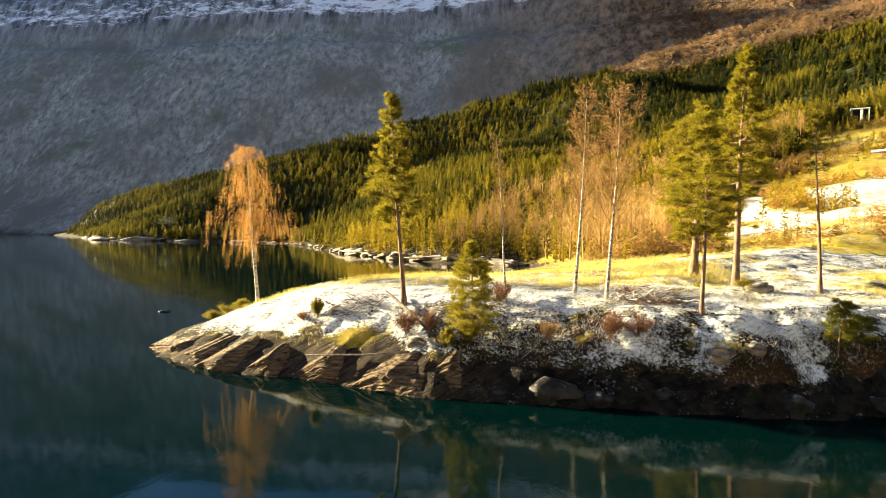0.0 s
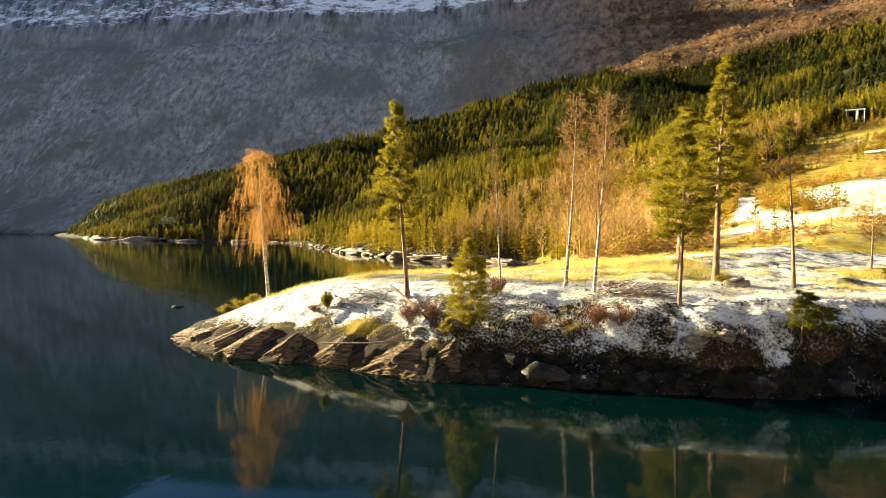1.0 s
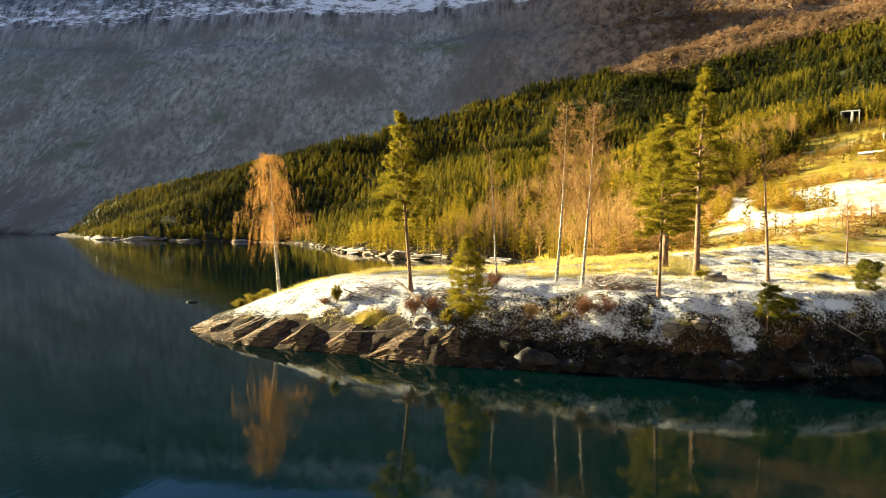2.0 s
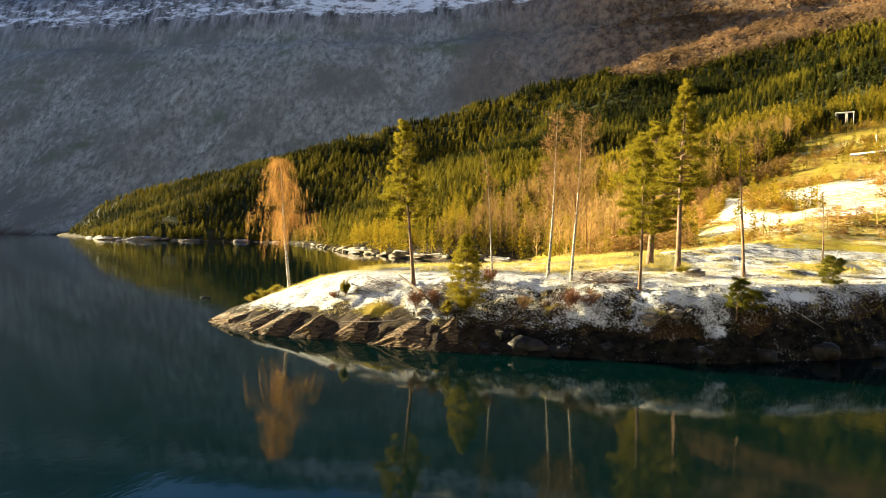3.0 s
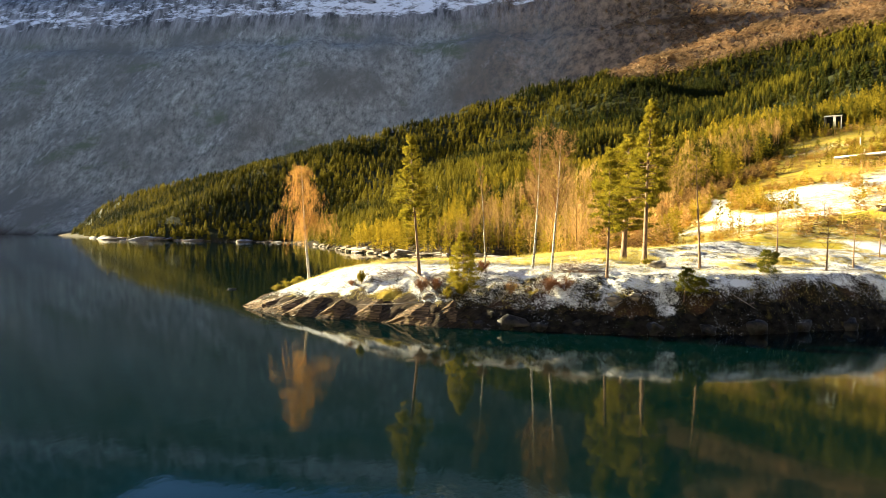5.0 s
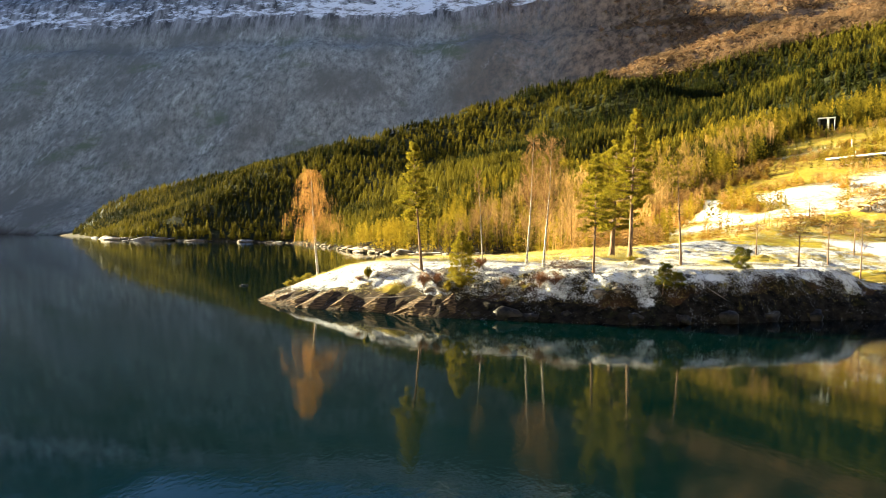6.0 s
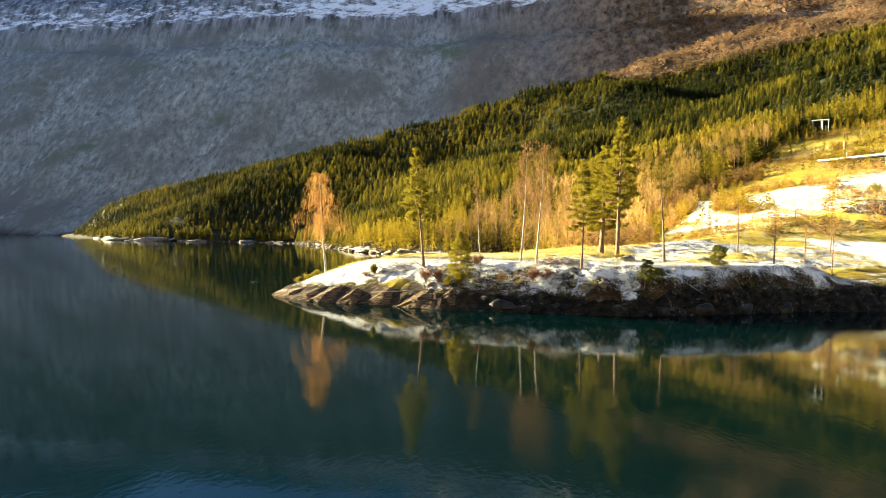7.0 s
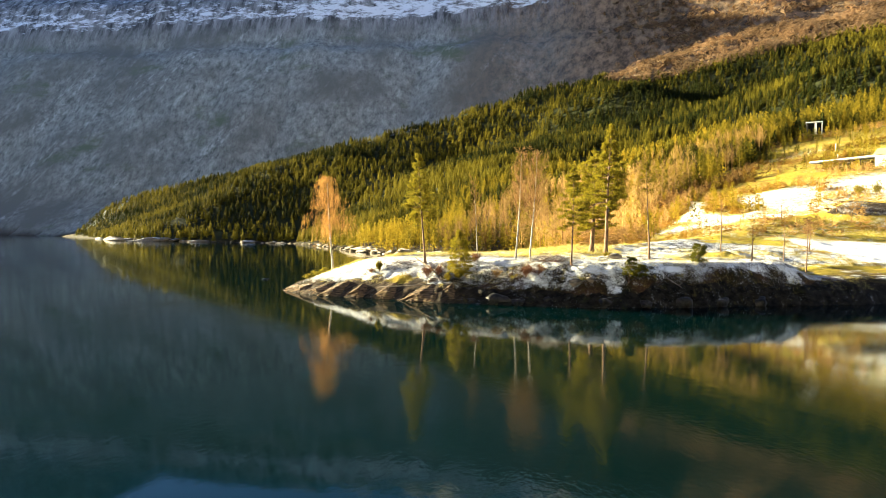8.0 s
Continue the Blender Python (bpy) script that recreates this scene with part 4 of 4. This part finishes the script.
outcrop(-10.0, 34.8, 0.25, 3.2, 2.6, 32, -16, 11, "steep brown rock layers beside the water", 63)
outcrop(-6.1, 33.2, 0.10, 4.8, 2.8, 21, -16, 12, "broad sunlit rock layers standing out of the bank", 64)
outcrop(-3.0, 33.1, 0.45, 2.8, 2.6, 24, -10, 9, "broken rock layers above the waterline", 65)
pale_stones = [stone_mesh("boulder", (1.0, 0.75, 0.6), 75 + k, 0.45, 6.0, SHORE_ROCK) for k in range(3)]
bank_stones = [stone_mesh("boulder", (1.0, 0.75, 0.6), 70 + k, 0.30, 0.0, SHADED_WET_ROCK) for k in range(4)]
stone("boulder", bank_stones[0], 2.9, 32.2, 0.15, 10, "rounded boulder glazed with ice at the water's edge", scale=1.6)
stone("boulder", bank_stones[1], 5.2, 31.7, 0.1, 60, "wet boulder at the water's edge, its colour darkened for shade", "boulders along the bank", scale=1.0)
stone("boulder", bank_stones[2], 0.2, 32.2, 0.1, 20, "wet boulder at the water's edge, its colour darkened for shade", "boulders along the bank", scale=0.9)
stone("boulder", pale_stones[0], 11.4, 32.4, 2.5, 40, "lichen-covered boulder with frost on the slope", scale=0.75)
stone("boulder", pale_stones[1], 13.0, 32.6, 2.9, 100, "lichen-covered boulder with frost on the slope", scale=0.6)
stone("boulder", pale_stones[2], -4.6, 34.9, 2.1, 0, "snow-topped boulder among shrubs on the bank", scale=0.7)
stone("boulder", pale_stones[1], 17.6, 43.3, ground_z(17.6, 43.3) + 0.1, 0, "grey stone lying in frosted grass", scale=0.85)
stone("boulder", bank_stones[3], -35.6, 62.0, -0.25, 30, "flat stone just breaking the lake surface", scale=0.7)
for k, (bx, by, bs) in enumerate([(8.6, 31.6, 0.9), (14.5, 31.2, 1.1), (18.8, 31.9, 0.8), (23, 33.4, 1.2), (28, 35.8, 1.0), (33, 38, 1.3)]):
    stone("boulder", bank_stones[k % 4], bx, by, 0.35, 50 * k, "wet boulder at the water's edge, its colour darkened for shade", "boulders along the bank", (8 * k % 20, 10), bs)

# flat rocks along the far shores
shore_stones = [stone_mesh("shore_rock", ((3.6, 1.6, 0.55), (2.4, 1.8, 0.8), (4.6, 1.5, 0.42), (1.7, 1.2, 0.7), (3.0, 2.2, 0.5), (5.4, 1.9, 0.6), (1.3, 1.0, 0.45))[k], 80 + k, 0.75, 7.0, SHORE_ROCK) for k in range(7)]
rng_s = random.Random(9)
for (ax, ay), (bx, by), n in [((-185, 545), (-72, 290), 22), ((-72, 290), (-38, 224), 22), ((-38, 224), (6, 196), 22), ((-520, 745), (-430, 640), 12), ((-430, 640), (-330, 655), 12), ((-330, 655), (-190, 570), 14)]:
    for k in range(n):
        t = (k + rng_s.random() * 0.8) / n
        x, y = ax + (bx - ax) * t, ay + (by - ay) * t
        for _ in range(24):
            z = ground_z(x, y)
            if 0.3 < z < 1.6:
                break
            way = 1.0 if z <= 0.3 else -1.0
            x, y = x + way * 0.8, y + way * 0.9
        stone("shore_rock", shore_stones[rng_s.randrange(7)], x, y, max(z, 0.2) - 0.15, math.degrees(math.atan2(by - ay, bx - ax)) + rng_s.uniform(-25, 25), "flat frosted rock on the far lake shore", "rocks along the far shore", (rng_s.uniform(-8, 8), rng_s.uniform(-14, 10)), rng_s.choice((0.5, 0.8, 1.0, 1.3, 1.9)) * rng_s.uniform(0.85, 1.15))


# bare rock headlands under the wooded spur
headlands = [stone_mesh("headland_rock", (19.0, 9.0, 4.6), 90 + k, 0.6, 8.0, SHORE_ROCK) for k in range(3)]
for k, (hx, hy, hs) in enumerate([(-497, 712, 1.0), (-440, 640, 0.8), (-405, 638, 1.1), (-345, 640, 0.6), (-290, 648, 0.7), (-590, 822, 0.7)]):
    stone("headland_rock", headlands[k % 3], hx, hy, -1.3 * hs, -35 + 30 * k, "pale frosted rock headland on the far lake shore", "rock headlands on the far shore", (0, -6), hs)


# ---- shrubs, sticks and grass ----
def shrub(x, y, h, r, label, material, count=500, seed=1, name="shrub", leafy=False, category="shrub", width=0.012, group=""):
    rng = random.Random(seed)
    thing = empty(name, x, y, label, category, group, 0.05)
    wood, fine = Build(seed), Build(seed + 1)
    for k in range(14):
        a, u = rng.random() * 6.28, rng.random() ** 0.6
        end = Vector((math.cos(a) * r * u, math.sin(a) * r * u, h * (1.05 - 0.5 * u * u) * rng.uniform(0.7, 1.0)))
        mid = Vector((end.x * 0.35, end.y * 0.35, end.z * 0.55))
        wood.tube([Vector((rng.gauss(0, 0.05), rng.gauss(0, 0.05), -0.05)), mid, end], [0.022, 0.014, 0.004], 4)
        for _ in range(count // 14):
            p = mid.lerp(end, rng.uniform(-0.3, 1.0)) + Vector((rng.gauss(0, 0.12 * r), rng.gauss(0, 0.12 * r), rng.gauss(0, 0.08 * h)))
            p.z = max(p.z, 0.02)
            d = Vector((math.cos(a) * 0.4 + rng.gauss(0, 0.5), math.sin(a) * 0.4 + rng.gauss(0, 0.5), 0.7)).normalized()
            if leafy:
                fine.tuft(p, d, 0.16, 3, 0.022)
            else:
                fine.blade(p, p + d * rng.uniform(0.15, 0.4) * h, width)
    part("stem", wood, PINE_BARK, thing)
    tagged(part("foliage" if leafy else "twig_mass", fine, material, thing, "", False), kind="stuff")
    return thing


shrub(-12.0, 39.4, 1.25, 0.42, "narrow green juniper on the snowy dome", MOSS, 900, 101, "juniper", True)
shrub(-12.9, 39.2, 0.55, 0.9, "low brown heather beside the juniper", HEATH, 600, 102)
shrub(-23.6, 51.0, 1.3, 1.2, "yellow-green bush at the foot of the birch", MOSS, 900, 103, "bush", True)
shrub(-22.6, 52.0, 1.1, 0.8, "yellow-green bush at the foot of the birch", MOSS, 800, 104, "bush", True)
shrub(-24.4, 50.2, 1.0, 1.0, "low yellow-green bush at the lake edge", MOSS, 500, 105, "bush", True)
shrub(-1.6, 34.5, 1.3, 0.75, "dense green bush under the young pine", MOSS, 1300, 106, "bush", True)
shrub(-2.9, 34.2, 1.1, 0.55, "dense green bush under the young pine", MOSS, 900, 107, "bush", True)
shrub(0.0, 38.3, 1.3, 0.9, "leafless reddish-brown shrub in the frost", HEATH, 900, 108)
shrub(-5.5, 35.9, 1.5, 0.9, "leafless rusty shrub on the rocky bank", HEATH, 800, 109)
shrub(-4.2, 35.4, 1.2, 0.8, "leafless rusty shrub on the rocky bank", HEATH, 600, 110)
shrub(6.0, 33.9, 1.5, 1.3, "tangled leafless brown shrub at the bank's edge", HEATH, 1100, 111)
shrub(7.4, 33.6, 1.1, 1.2, "tangled leafless brown shrub at the bank's edge", HEATH, 900, 112)
shrub(2.6, 34.2, 1.2, 0.8, "frosted leafless shrub on the dark bank", TWIG, 500, 113)
shrub(11.6, 32.4, 0.6, 0.9, "rusty heather tuft between frosted stones", STRAW, 700, 114, "heather")
shrub(16.7, 43.6, 0.7, 0.8, "mossy bush beside a grey stone", MOSS, 600, 115, "bush", True)
shrub(8.6, 41.4, 0.6, 1.2, "low brown heather behind the branch heap", HEATH, 800, 116)
shrub(82.5, 108.0, 2.6, 1.6, "round green bush on the rocky knoll", MOSS, 1600, 117, "bush", True, "shrub", 0.012, "bushes on the knoll")
shrub(86.5, 108.6, 2.8, 1.7, "round green bush on the rocky knoll", MOSS, 1600, 118, "bush", True, "shrub", 0.012, "bushes on the knoll")


def stick_mesh(seed, long, r):
    b, rng = Build(seed), random.Random(seed)
    pts = [Vector((long * (t - 0.5), 0.06 * long * math.sin(3 * t + seed), 0.05 * long * math.sin(2 * t + seed * 2))) for t in (0, 0.25, 0.5, 0.75, 1)]
    b.tube(pts, [r, r * 0.9, r * 0.75, r * 0.55, r * 0.2], 5)
    for _ in range(3):
        p = at_height(pts, rng.uniform(0.3, 0.95))
        q = p + Vector((rng.uniform(0.1, 0.3), rng.gauss(0, 0.2), rng.uniform(0.0, 0.25))) * long * 0.6
        b.tube([p, q], [r * 0.4, r * 0.1], 4)
    return b.mesh("stick", FROSTED_WOOD)


STICKS = [stick_mesh(120 + k, 1.7, 0.036) for k in range(5)]


def brush_heap(x, y, rx, ry, high, count, label, seed):
    rng = random.Random(seed)
    thing = empty("branch_heap", x, y, label, "branches", "heaps of cut branches", 0.05)
    z0 = ground_z(x, y)
    for k in range(count):
        u, a = rng.random() ** 0.5, rng.random() * 6.28
        px, py = rx * u * math.cos(a), ry * u * math.sin(a)
        ob = part("stick", STICKS[k % 5], None, thing)
        lift = ground_z(x + px, y + py) - z0 + 0.05 + high * (1 - u) * rng.random()
        ob.matrix_basis = pose(px, py, lift, rng.uniform(-24, 24), rng.uniform(-32, 32), rng.gauss(0, 60) + (180 if rng.random() < 0.5 else 0)) @ Matrix.Scale(rng.uniform(0.6, 1.15), 4)
    return thing


shrub(9.0, 37.4, 0.55, 1.7, "low dark heather under the branch heap", HEATH, 900, 119)
brush_heap(9.0, 37.4, 2.3, 0.9, 1.5, 170, "heap of frosted cut branches on the grass", 131)
brush_heap(-9.4, 39.6, 1.8, 0.8, 0.45, 60, "low heap of frosted cut branches by the juniper", 132)
brush_heap(-3.6, 37.2, 2.3, 1.2, 0.45, 70, "loose heap of frosted branches behind a fallen stem", 133)


def log(name, points, radii, label, material=DRY_WOOD, twigs=0, seed=1):
    rng = random.Random(seed)
    base = Vector(points[0])
    thing = empty(name, base.x, base.y, label, "dead wood", "", 0, base.z)
    b = Build(seed)
    pts = [Vector(p) - base for p in points]
    b.tube(pts, radii, 8)
    part("stem", b, material, thing)
    for _ in range(twigs):
        c = Build(seed + 1)
        p = at_height(pts, rng.uniform(0.2, 0.95))
        q = p + Vector((rng.gauss(0, 0.35), rng.gauss(0, 0.3), rng.uniform(0.1, 0.6)))
        c.tube([p, p.lerp(q, 0.5) + Vector((0.05, 0, 0.05)), q], [0.03, 0.02, 0.006], 5)
        part("branch", c, material, thing)
    return thing


log("fallen_tree", [(-7.6, 40.2, 4.75), (-6.6, 38.6, 4.3), (-5.2, 36.6, 3.6), (-3.9, 35.2, 2.75), (-3.3, 34.9, 2.35)], [0.06, 0.10, 0.14, 0.16, 0.14], "dead fallen stem leaning down the bank", OLD_WOOD, 5, 141)
log("drift_log", [(-11.3, 34.7, 1.35), (-9.5, 34.3, 1.5), (-7.5, 34.0, 1.62), (-5.0, 33.9, 1.9)], [0.03, 0.05, 0.06, 0.07], "long bare pole lying across the rocks", DRY_WOOD, 1, 142)
log("root", [(-5.0, 34.9, 2.9), (-4.1, 34.3, 2.55), (-3.3, 34.1, 2.3), (-2.7, 34.2, 2.75), (-2.2, 34.4, 3.0)], [0.03, 0.06, 0.08, 0.07, 0.03], "pale twisted root on the bank", DRY_WOOD, 3, 143)
log("dead_branch", [(1.2, 32.9, 1.9), (2.0, 33.5, 2.5), (2.5, 34.0, 3.0), (2.9, 34.3, 3.5)], [0.02, 0.035, 0.04, 0.02], "pale dead branch hanging over the bank", DRY_WOOD, 5, 144)


def grass(name, spots, low, high, width, label, rng, per=1, drop=0.35, material=None):
    x, y, z = (np.repeat(a, per) for a in spots)
    n = len(x)
    x, y = x + rng.normal(0, 0.10, n), y + rng.normal(0, 0.10, n)
    h, a = rng.uniform(low, high, n), rng.random(n) * 6.28
    dx, dy = np.cos(a) * width, np.sin(a) * width
    lx, ly = rng.normal(0.1, drop, n) * h, rng.normal(0, drop, n) * h
    v = np.stack([np.stack([x - dx, y - dy, z - 0.03], 1), np.stack([x + dx, y + dy, z - 0.03], 1), np.stack([x + lx, y + ly, z + h], 1)], 1).reshape(-1, 3)
    return soup(name, v, np.arange(3 * n).reshape(-1, 3), material or STRAW, label, "grass")


rng = np.random.default_rng(12)
tall = scatter(rng, 22000, -24, 50, 40, 60, lambda x, y, z: (surface(x, y)[4] > 0.25) & (x < 26) & (fbm(x * 0.15, y * 0.15, 3, 95) > -0.02))
grass("tall_grass", tall, 0.25, 0.62, 0.012, "tall dry yellow grass along the top of the point", rng, 5)
rim = scatter(rng, 5000, -24, 0, 42, 62, lambda x, y, z: (z > 1.0) & (z < 3.8) & (y > 46 - 0.3 * (x + 10)))
grass("rim_grass", rim, 0.2, 0.5, 0.012, "dry yellow grass on the bay side of the point", rng, 5)
short = scatter(rng, 40000, -22, 50, 31, 68, lambda x, y, z: (z > 1.6) & (fbm(x * 0.35, y * 0.35, 3, 97) > 0.02))
grass("short_grass", short, 0.08, 0.24, 0.010, "short frosted straw poking through the snow", rng, 3, 0.6)
hoar = scatter(rng, 60000, -16, 46, 31.5, 56, lambda x, y, z: (z > 2.3) & (surface(x, y)[1] < 0.4) & (surface(x, y)[4] < 0.5) & (fbm(x * 0.5, y * 0.5, 3, 111) > -0.03))
grass("hoar_grass", hoar, 0.08, 0.26, 0.009, "stalks and heather white with hoar frost", rng, 3, 0.7, FROSTED)
bank = scatter(rng, 14000, -8, 46, 29.5, 38, lambda x, y, z: (z > 0.9) & (z < np.where(x < 8, 2.4, 3.3)) & (surface(x, y)[1] < 0.6) & (fbm(x * 0.4, y * 0.4, 3, 96) > 0.0))
grass("bank_heather", bank, 0.15, 0.42, 0.012, "dark heather and dead stalks hanging over the bank", rng, 4, 0.7, DARK_HEATH)
field = scatter(rng, 34000, 8, 130, 47, 150, lambda x, y, z: (z > 4) & (surface(x, y)[2] < 0.40) & (surface(x, y)[4] > 0.3) & (fbm(x * 0.06, y * 0.06, 3, 98) > -0.05))
grass("meadow_grass", field, 0.2, 0.6, 0.02, "dry yellow meadow grass", rng, 3)

bushes = [bushy_shape(rng, 120, 0.42, 0.02, 0.45, 2.0) for _ in range(5)]
spots_j = scatter(rng, 2600, -5, 120, 100, 240, lambda x, y, z: (z > 2.5) & meadow(x + 16, y) & ~meadow(x - 6, y))
sizes = rng.uniform(1.8, 5.0, len(spots_j[0]))
forest("edge_bushes", spots_j, bushes, sizes, rng.uniform(0.8, 1.2, len(sizes)), WOOD_TWIG, "golden-brown bushes along the edge of the wood", "shrubs", rng)
spots_k = scatter(rng, 500, 0, 110, 95, 230, lambda x, y, z: (z > 2.5) & meadow(x + 20, y) & ~meadow(x - 8, y))
sizes = rng.uniform(2.5, 7.0, len(spots_k[0]))
forest("edge_pines", spots_k, pines, sizes, rng.uniform(0.9, 1.4, len(sizes)), YELLOW_PINE, "young green pines along the edge of the wood", "trees", rng)

# scrub and scattered trees over the hillside meadow
scrub = [bare_shape(rng, 14, 6) for _ in range(4)]
scrub = [(v * np.array([1.5, 1.5, 1.0]), f) for v, f in scrub] + [bushy_shape(rng, 90, 0.5, 0.02, 0.4, 2.0) for _ in range(4)]
spots_f = scatter(rng, 6500, 20, 230, 70, 335, lambda x, y, z: meadow(x, y) & (surface(x, y)[2] < 0.45) & (fbm(x * 0.03, y * 0.03, 3, 99) > 0.03) & (y > 90))
sizes = rng.uniform(1.2, 4.2, len(spots_f[0]))
forest("meadow_scrub", spots_f, scrub, sizes, rng.uniform(0.9, 1.5, len(sizes)), WOOD_TWIG, "leafless tan scrub over the hillside meadow", "scrub", rng)
spots_g = scatter(rng, 1900, 20, 260, 120, 345, lambda x, y, z: meadow(x, y) & (surface(x, y)[2] < 0.45) & (fbm(x * 0.02, y * 0.02, 3, 100) > -0.02))
sizes = rng.uniform(3, 8, len(spots_g[0]))
forest("meadow_pines", spots_g, pines, sizes, rng.uniform(0.9, 1.3, len(sizes)), YELLOW_PINE, "young yellow-green pines scattered over the meadow", "trees", rng)
spots_h = scatter(rng, 1500, 130, 420, 300, 420, lambda x, y, z: (~meadow(x, y)) & (np.hypot(x - 174, y - 318) > 12) & (y > 322))
sizes = rng.uniform(9, 17, len(spots_h[0]))
forest("pine_wood", spots_h, pines, sizes, rng.uniform(0.7, 1.0, len(sizes)), YELLOW_PINE, "sunlit yellow-green pines behind the cabin", "forest", rng)


spots_l = scatter(rng, 5200, 30, 190, 84, 300, lambda x, y, z: meadow(x, y) & (surface(x, y)[2] < 0.5) & (fbm(x * 0.05, y * 0.05, 3, 101) > 0.09))
sizes = rng.uniform(0.8, 3.2, len(spots_l[0])) * (0.6 + 0.4 * smooth(80, 160, spots_l[1]))
forest("meadow_bushes", spots_l, bushes, sizes, rng.uniform(1.0, 1.6, len(sizes)), RUST_TWIG, "rusty leafless bushes in clumps over the meadow", "shrubs", rng)
spots_m = scatter(rng, 420, 40, 150, 100, 260, lambda x, y, z: meadow(x, y) & (surface(x, y)[2] < 0.5) & (fbm(x * 0.04, y * 0.04, 3, 102) > 0.02))
sizes = rng.uniform(2.5, 7, len(spots_m[0]))
forest("meadow_pines", spots_m, pines, sizes, rng.uniform(0.9, 1.4, len(sizes)), YELLOW_PINE, "young green pines in clumps over the meadow", "trees", rng)


# ---- buildings on the hillside ----
def block(x0, x1, y0, y1, z0, z1, bevel=0.03):
    bm = bmesh.new()
    bmesh.ops.create_cube(bm, size=1.0)
    for v in bm.verts:
        v.co = Vector(((x0 + x1) / 2 + v.co.x * (x1 - x0), (y0 + y1) / 2 + v.co.y * (y1 - y0), (z0 + z1) / 2 + v.co.z * (z1 - z0)))
    bmesh.ops.bevel(bm, geom=bm.edges[:], offset=bevel, segments=1, affect="EDGES")
    me = bpy.data.meshes.new("block")
    bm.to_mesh(me)
    bm.free()
    return me


def solid(name, box, material, parent, label=""):
    me = block(*box)
    me.name = name
    me.materials.append(material)
    return part(name, me, None, parent, label)


cabin = empty("cabin", 174, 318, "modern flat-roofed cabin with tall dark windows on the hillside", "house", "", 0.5, None, -26)
solid("wall", (-3.5, 3.5, -2.2, 4.0, -2.5, 6.4), DARK_BOARD, cabin, "dark board wall")
solid("roof", (-4.0, 4.1, -4.2, 4.4, 6.404, 6.75), SNOW, cabin, "flat roof with a snow cover")
solid("deck", (-3.8, 3.8, -4.0, -2.21, -0.4, 0.0), BOARD, cabin)
solid("pillar", (0.2, 1.2, -3.9, -2.21, 0.004, 6.4), WHITE_PAINT, cabin, "broad white pillar")
solid("pillar", (3.5, 3.8, -3.9, -2.21, 0.004, 6.4), WHITE_PAINT, cabin, "white corner pillar")
solid("pillar", (-3.7, -2.9, -3.9, -2.21, 0.004, 6.4), DARK_BOARD, cabin, "dark board pillar")
for wx0, wx1 in ((-2.8, 0.1), (1.3, 3.4)):
    w = solid("window", (wx0, wx1, -2.6, -2.21, 0.1, 6.2), DARK_BOARD, cabin, "tall dark window")
    solid("pane", (wx0 + 0.12, wx1 - 0.12, -2.66, -2.604, 0.25, 3.0), GLASS, w)
    solid("pane", (wx0 + 0.12, wx1 - 0.12, -2.66, -2.604, 3.2, 6.05), GLASS, w)

barn = empty("barn", 147.0, 205.0, "pale wooden barn with a greenish roof on the slope", "barn", "", 0.6, None, -50)
solid("wall", (-4, 6, -3.5, 3.5, -1.0, 6.0), plain_material("pale_boards", (0.42, 0.38, 0.30), (0.55, 0.50, 0.40), 3.0, (6, 6, 0.4)), barn, "pale board wall")
bm = bmesh.new()
ends = [[bm.verts.new((px, py, pz)) for py, pz in ((-4.1, 5.8), (0, 8.4), (4.1, 5.8), (4.1, 6.0), (0, 8.65), (-4.1, 6.0))] for px in (-4.6, 6.6)]
bm.faces.new(ends[0])
bm.faces.new(ends[1][::-1])
for i in range(6):
    bm.faces.new((ends[0][i], ends[1][i], ends[1][(i + 1) % 6], ends[0][(i + 1) % 6]))
bmesh.ops.recalc_face_normals(bm, faces=bm.faces[:])
roof = bpy.data.meshes.new("roof")
bm.to_mesh(roof)
bm.free()
roof.materials.append(plain_material("mossy_roof", (0.20, 0.21, 0.10), (0.30, 0.30, 0.16)))
part("roof", roof, None, barn, "mossy greenish roof")

ramp = empty("ramp", 138.4, 218.8, "long snow-covered wooden ramp on posts leading to the barn", "ramp", "", -0.6, None, -57)
solid("deck", (-13.5, 12.0, -1.6, 1.6, 0.0, 0.5), DARK_BOARD, ramp)
solid("snow_cover", (-13.5, 12.0, -1.7, 1.7, 0.504, 1.0), SNOW, ramp, "thick snow on the deck")
for px in (-12, -6, 0, 6, 11):
    solid("post", (px - 0.15, px + 0.15, -1.3, -1.0, -5.0, -0.004), DARK_BOARD, ramp)

log("dead_branch", [(20.0, 35.4, 4.3), (20.9, 34.5, 3.7), (22.0, 33.4, 2.9), (22.9, 32.6, 2.2)], [0.03, 0.05, 0.05, 0.02], "bare branch lying down the frosted slope", DRY_WOOD, 3, 145)
for px, py in ((150.5, 250.0), (140.0, 228.0)):
    post = solid("marker_post", (-0.15, 0.15, -0.15, 0.15, -0.3, 2.8), WHITE_PAINT, None)
    post.matrix_world = pose(px, py, ground_z(px, py))
    tagged(post, "white post standing on the hillside", "post", "white posts near the ramp")
